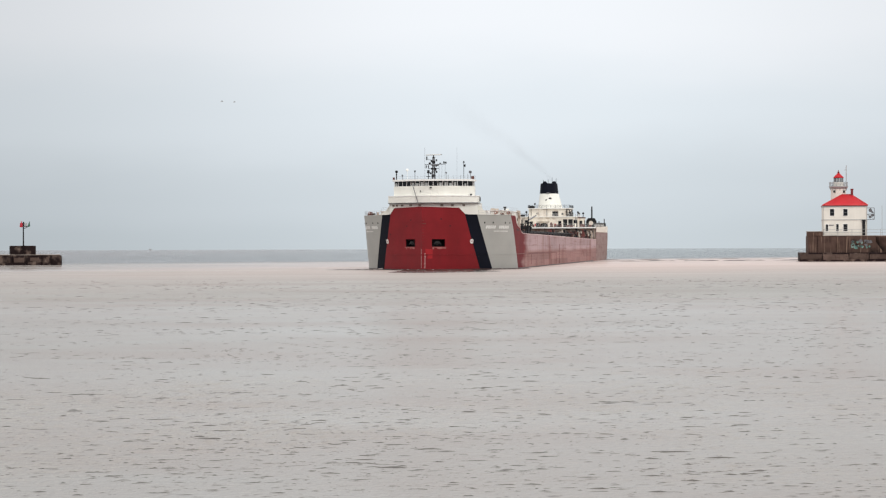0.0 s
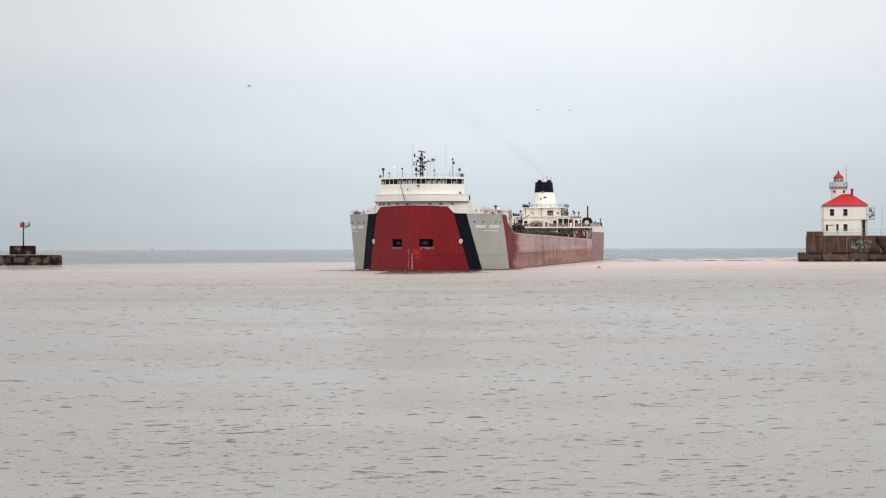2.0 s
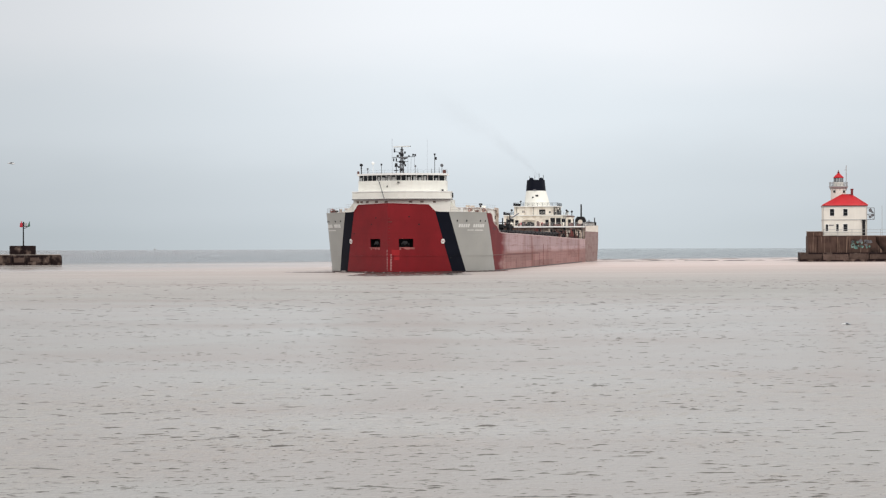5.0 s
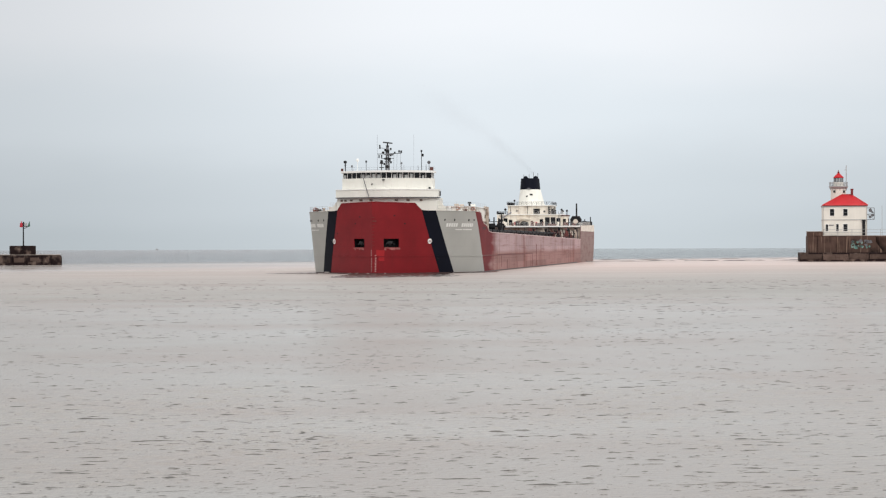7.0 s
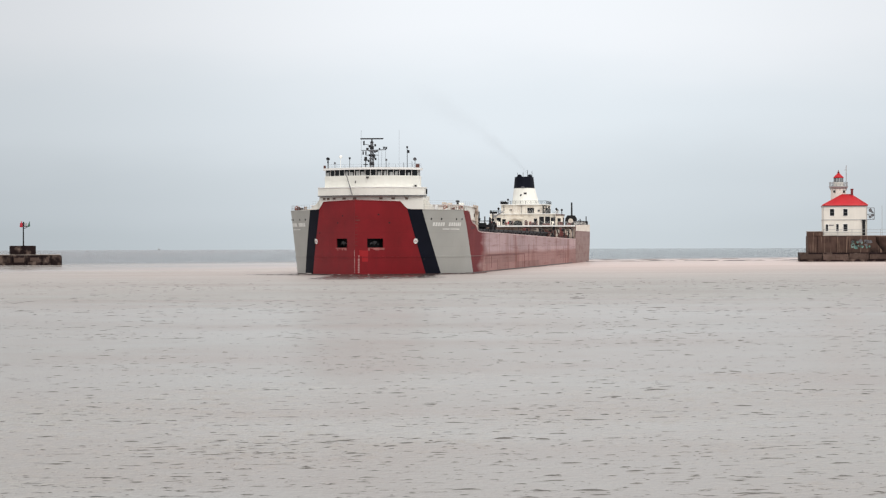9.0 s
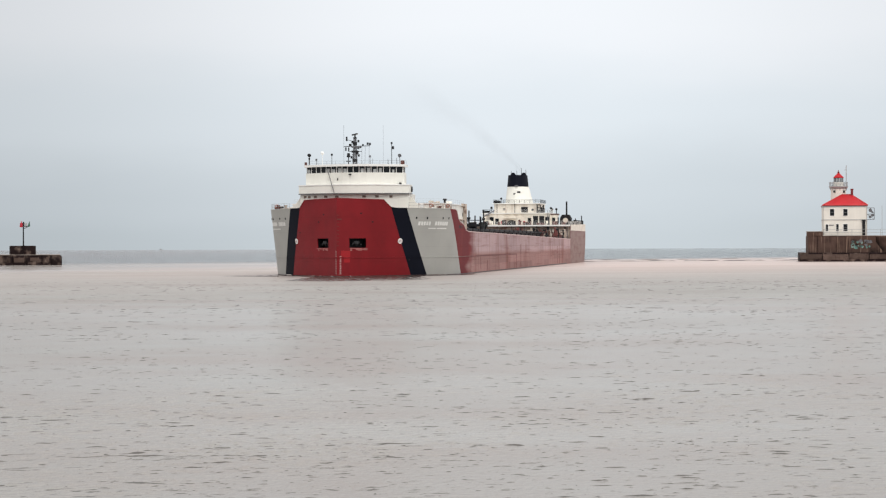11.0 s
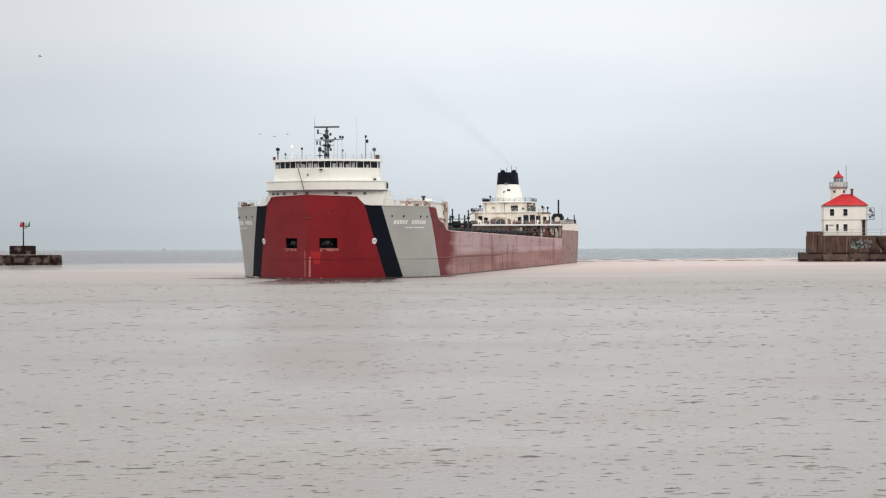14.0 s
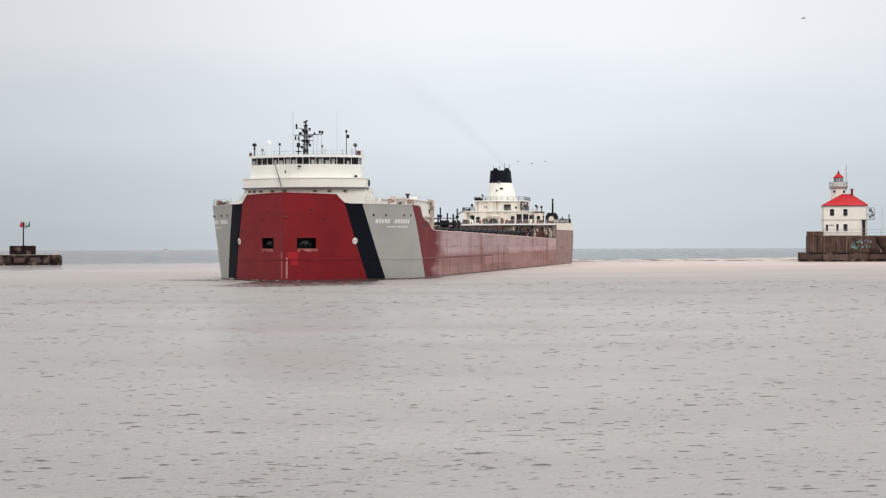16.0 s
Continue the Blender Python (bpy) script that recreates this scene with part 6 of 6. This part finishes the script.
def bow_wave():
    """Low ridge of water pushed up round the bow, breaking into short lumps."""
    rng = np.random.default_rng(2)
    bm = bmesh.new()
    for side in (-1, 1):
        rows = []
        for k in range(70):
            s = 0.05 + (34 if side > 0 else 7.5) * (k / 69) ** 1.3
            p, n = on_hull(side, s, 0.0), outward(side, s, 0.0)
            n = n.lerp(Vector((0, -1, 0)), max(0.0, 1 - s / 1.2))
            n.z = 0
            n.normalize()
            lump = 0.7 + 0.6 * rng.random()
            h = (0.14 + 0.08 * math.exp(-s / 8)) * lump * (1 - (k / 69) ** 3)
            w = (0.5 + 0.03 * s) * (0.8 + 0.4 * rng.random())
            rows.append([bm.verts.new((p.x + n.x * d, p.y + n.y * d, z)) for d, z in ((-0.3, h * 0.9 - 0.05), (0.12, h - 0.03), (0.45 * w, h * 0.55 - 0.05), (1.0 * w, 0.10 * lump - 0.06), (1.4 * w, 0.10 * rng.random() - 0.08), (1.8 * w, -0.2))])
        for a, c in zip(rows, rows[1:]):
            for j in range(5):
                bm.faces.new((a[j], c[j], c[j + 1], a[j + 1]))
    # the crest thrown off to port
    rows = []
    for k in range(24):
        u = k / 23
        x, y, h = -11.5 - 11 * u, 6.5 + 4.5 * u + 0.15 * math.sin(9 * u), 0.2 * (1 - u) ** 0.6 * (0.7 + 0.5 * rng.random())
        rows.append([bm.verts.new((x, y + d, z)) for d, z in ((-0.28, -0.1), (-0.06, h * 0.8 - 0.04), (0.05, h - 0.04), (0.9, -0.1))])
    for a, c in zip(rows, rows[1:]):
        for j in range(3):
            bm.faces.new((a[j], c[j], c[j + 1], a[j + 1]))
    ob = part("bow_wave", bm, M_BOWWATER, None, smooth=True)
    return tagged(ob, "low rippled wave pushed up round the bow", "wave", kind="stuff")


BOW_WAVE = bow_wave()


def bow_ripples():
    """Short steep ripples in the water that the bow pushes ahead."""
    rng = np.random.default_rng(21)
    co, faces = [], []
    for k in range(4200):
        side = -1 if rng.random() < 0.45 else 1
        s = 0.05 + (4.2 if side < 0 else 13.0) * rng.random()
        p = on_hull(side, s, 0.0)
        lean = 0.165 + rng.uniform(-0.1, 0.1)
        d = 0.3 + 36.0 * rng.random() ** (2.7 if s < 8 else 4.5)
        cx, cy = p.x + lean * d, p.y - 0.986 * d
        ln, w, h = rng.uniform(0.3, 1.3), rng.uniform(0.06, 0.16), rng.uniform(0.02, 0.06) * (1 - 0.012 * d)
        tilt, base = rng.uniform(-0.3, 0.3), len(co)
        for i in range(5):
            u = i / 4 - 0.5
            e = (1 - (2 * u) ** 2) * rng.uniform(0.7, 1.0)
            x, y = cx + u * ln, cy + u * ln * tilt + rng.uniform(-0.05, 0.05)
            co += [(x, y + dy * w, z * h * e + 0.0) for dy, z in ((-1.0, -0.4), (-0.35, 0.6), (0.0, 1.0), (0.7, 0.5), (1.6, -0.4))]
        for i in range(4):
            for j in range(4):
                q = base + 5 * i + j
                faces.append((q, q + 5, q + 6, q + 1))
    bm = bmesh.new()
    vs = [bm.verts.new(v) for v in co]
    for q in faces:
        bm.faces.new([vs[i] for i in q])
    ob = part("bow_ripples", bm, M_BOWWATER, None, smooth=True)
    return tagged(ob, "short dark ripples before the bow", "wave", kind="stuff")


BOW_RIPPLES = bow_ripples()


def bow_foam():
    """Thin broken line of foam where the bow cuts the water."""
    rng = random.Random(8)
    bm = bmesh.new()
    spots = [(-1, s_of_x(11.0, 0) + rng.uniform(-0.9, 0.3), 0.14) for _ in range(9)]
    spots += [(rng.choice((-1, -1, 1)), 0.1 + 7 * rng.random(), 0.06) for _ in range(9)] + [(1, 14 + 11 * rng.random(), 0.04) for _ in range(8)]
    for side, s, h in spots:
        p, n = on_hull(side, s, 0.0), outward(side, s, 0.0)
        ln, h = rng.uniform(0.15, 0.5), h * 0.6
        m = Matrix.Translation((p.x + n.x * 0.25, p.y + n.y * 0.25 - 0.2, 0.1 + rng.uniform(0, h))) @ Matrix.Diagonal((ln, 0.25, h * rng.uniform(0.6, 1.2), 1))
        bmesh.ops.create_icosphere(bm, subdivisions=1, radius=1.0, matrix=m)
    ob = part("bow_foam", bm, M_FOAM, None, smooth=True)
    return tagged(ob, "thin line of pale foam at the bow", "foam", kind="stuff")


BOW_FOAM = bow_foam()


def drift_lines():
    """Long low swells left by the ship where the silty current meets the lake."""
    rng = random.Random(5)
    bm = bmesh.new()
    for k in range(38):
        x = 38 + 2.1 * k + rng.uniform(-4, 4)
        y = 585 + 0.45 * (x - 38) + rng.choice((0, 0, 0, 55)) + rng.uniform(-9, 9)
        ln, w, h = rng.uniform(3, 11), rng.uniform(0.4, 0.8), rng.uniform(0.14, 0.36)
        rows = []
        for i in range(9):
            u = i / 8
            e = math.sin(math.pi * u) ** 0.7 * rng.uniform(0.6, 1.0)
            cx, cy = x + (u - 0.5) * ln, y + rng.uniform(-0.6, 0.6) + (u - 0.5) * ln * 0.3
            z0 = -(cx * cx + cy * cy) / (2 * R_DROP)
            rows.append([bm.verts.new((cx, cy + d * w, z0 + z * h * e - 0.04)) for d, z in ((-0.6, -0.3), (-0.2, 0.7), (0, 1.0), (0.8, 0.5), (2.0, -0.3))])
        for p, q in zip(rows, rows[1:]):
            for j in range(4):
                bm.faces.new((p[j], q[j], q[j + 1], p[j + 1]))
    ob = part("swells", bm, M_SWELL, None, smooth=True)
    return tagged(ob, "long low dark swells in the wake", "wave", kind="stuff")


drift_lines()


def ray_point(x, y, dist):
    """The place at that distance along the sight line (x, y) of the camera."""
    half = math.tan(radians(25.4) / 2)
    d = CAM_POSE.to_3x3() @ Vector(((2 * x / 1568 - 1) * half, (882 - 2 * y) / 1568 * half, -1))
    return EYE + d * dist


def motions():
    v = Vector((-1.188, -7.12, 0))
    p0 = Vector((-4.26, 398.7, 0))
    walk(ship, [(t, pose(*(p0 + v * t), 0, 0, -9.48)) for t in (0.0, 4.0, 8.0, 12.0, 16.0)])
    walk(BOW_WAVE, [(t, pose(*(p0 + v * t), 0, 0, -9.48)) for t in (0.0, 4.0, 8.0, 12.0, 16.0)])
    walk(SCANNER, [(k * 4 / 30, pose(-0.3, 16, 24.0, 0, 0, 9.5 - 360 * (k * 4 / 30 - 1.5) / 0.6245)) for k in range(121)])
    for ob in (BOW_FOAM, BOW_RIPPLES):
        walk(ob, [(t, pose(*(p0 + v * t), 0, 0, -9.48)) for t in (0.0, 4.0, 8.0, 12.0, 16.0)])
    walk(WATER, [(t, pose(0.15 * t, -0.4 * t, 0)) for t in (0.0, 8.0, 16.0)])
    for k, r in enumerate(RIPPLES):
        vx, vy = ((0.5, -0.5), (-0.35, -0.7), (0.1, -0.95))[k]
        walk(r, [(t, pose(vx * t - 8 * vx, vy * t - 8 * vy, 0)) for t in (0.0, 8.0, 16.0)])
    q0 = p0 + Vector((-0.85 + 240 * 0.165, 240 * 0.986, 0))
    walk(SMOKE, [(t, pose(*(q0 + v * t), 0, 0, 2.0 * t - 8)) for t in (0.0, 8.0, 16.0)])
    walk(BOAT, [(t, pose(-626 + 2.1 * t, 4200, -6.9)) for t in (0.0, 16.0)])
    # straight glides: time and sight line at two moments, distance
    for g, t0, a, t1, c, dist in ((GULLS[0], 6.3, (381, 361), 6.7, (37, 295), 130), 
                                  (GULLS[2], 1.5, (203, 158), 3.5, (1156, 138), 150), (GULLS[4], 0.0, (393, 180), 1.5, (812, 191), 170), (GULLS[5], 0.0, (415, 181), 1.5, (860, 192), 170)):
        pa, pc = ray_point(*a, dist), ray_point(*c, dist)
        vel = (pc - pa) / (t1 - t0)
        ang = math.degrees(math.atan2(vel.y, vel.x))
        walk(g, [(t, pose(*(pa + vel * (t - t0)), 0, 0, ang)) for t in (0.0, 16.0)])
    # one bird that climbs at the end
    way = [(0.0, (-9500, 60)), (14.2, (216, 102)), (15.0, (785, 106)), (16.0, (1422, 33))]
    for k, b in enumerate(FLOCK):
        way3 = [(0.0, (-4200, 150)), (13.0, (124, 220)), (15.0, (772, 260)), (16.0, (941, 286))]
        walk(b, [(t, pose(*ray_point(q[0] + 24 * (k - 1), q[1] + 4 * (k % 2), 185), 0, 0, 0)) for t, q in way3])
    low = [(0.0, (1500, 540)), (2.0, (1060, 474)), (3.0, (768, 377)), (4.0, (398, 333)), (5.0, (20, 290)), (16.0, (-4200, 20))]
    walk(GULLS[1], [(t, pose(*ray_point(*q, 190), 0, 0, 178)) for t, q in low])
    walk(GULLS[3], [(t, pose(*ray_point(*q, 150), 0, 0, 0)) for t, q in way])


motions()
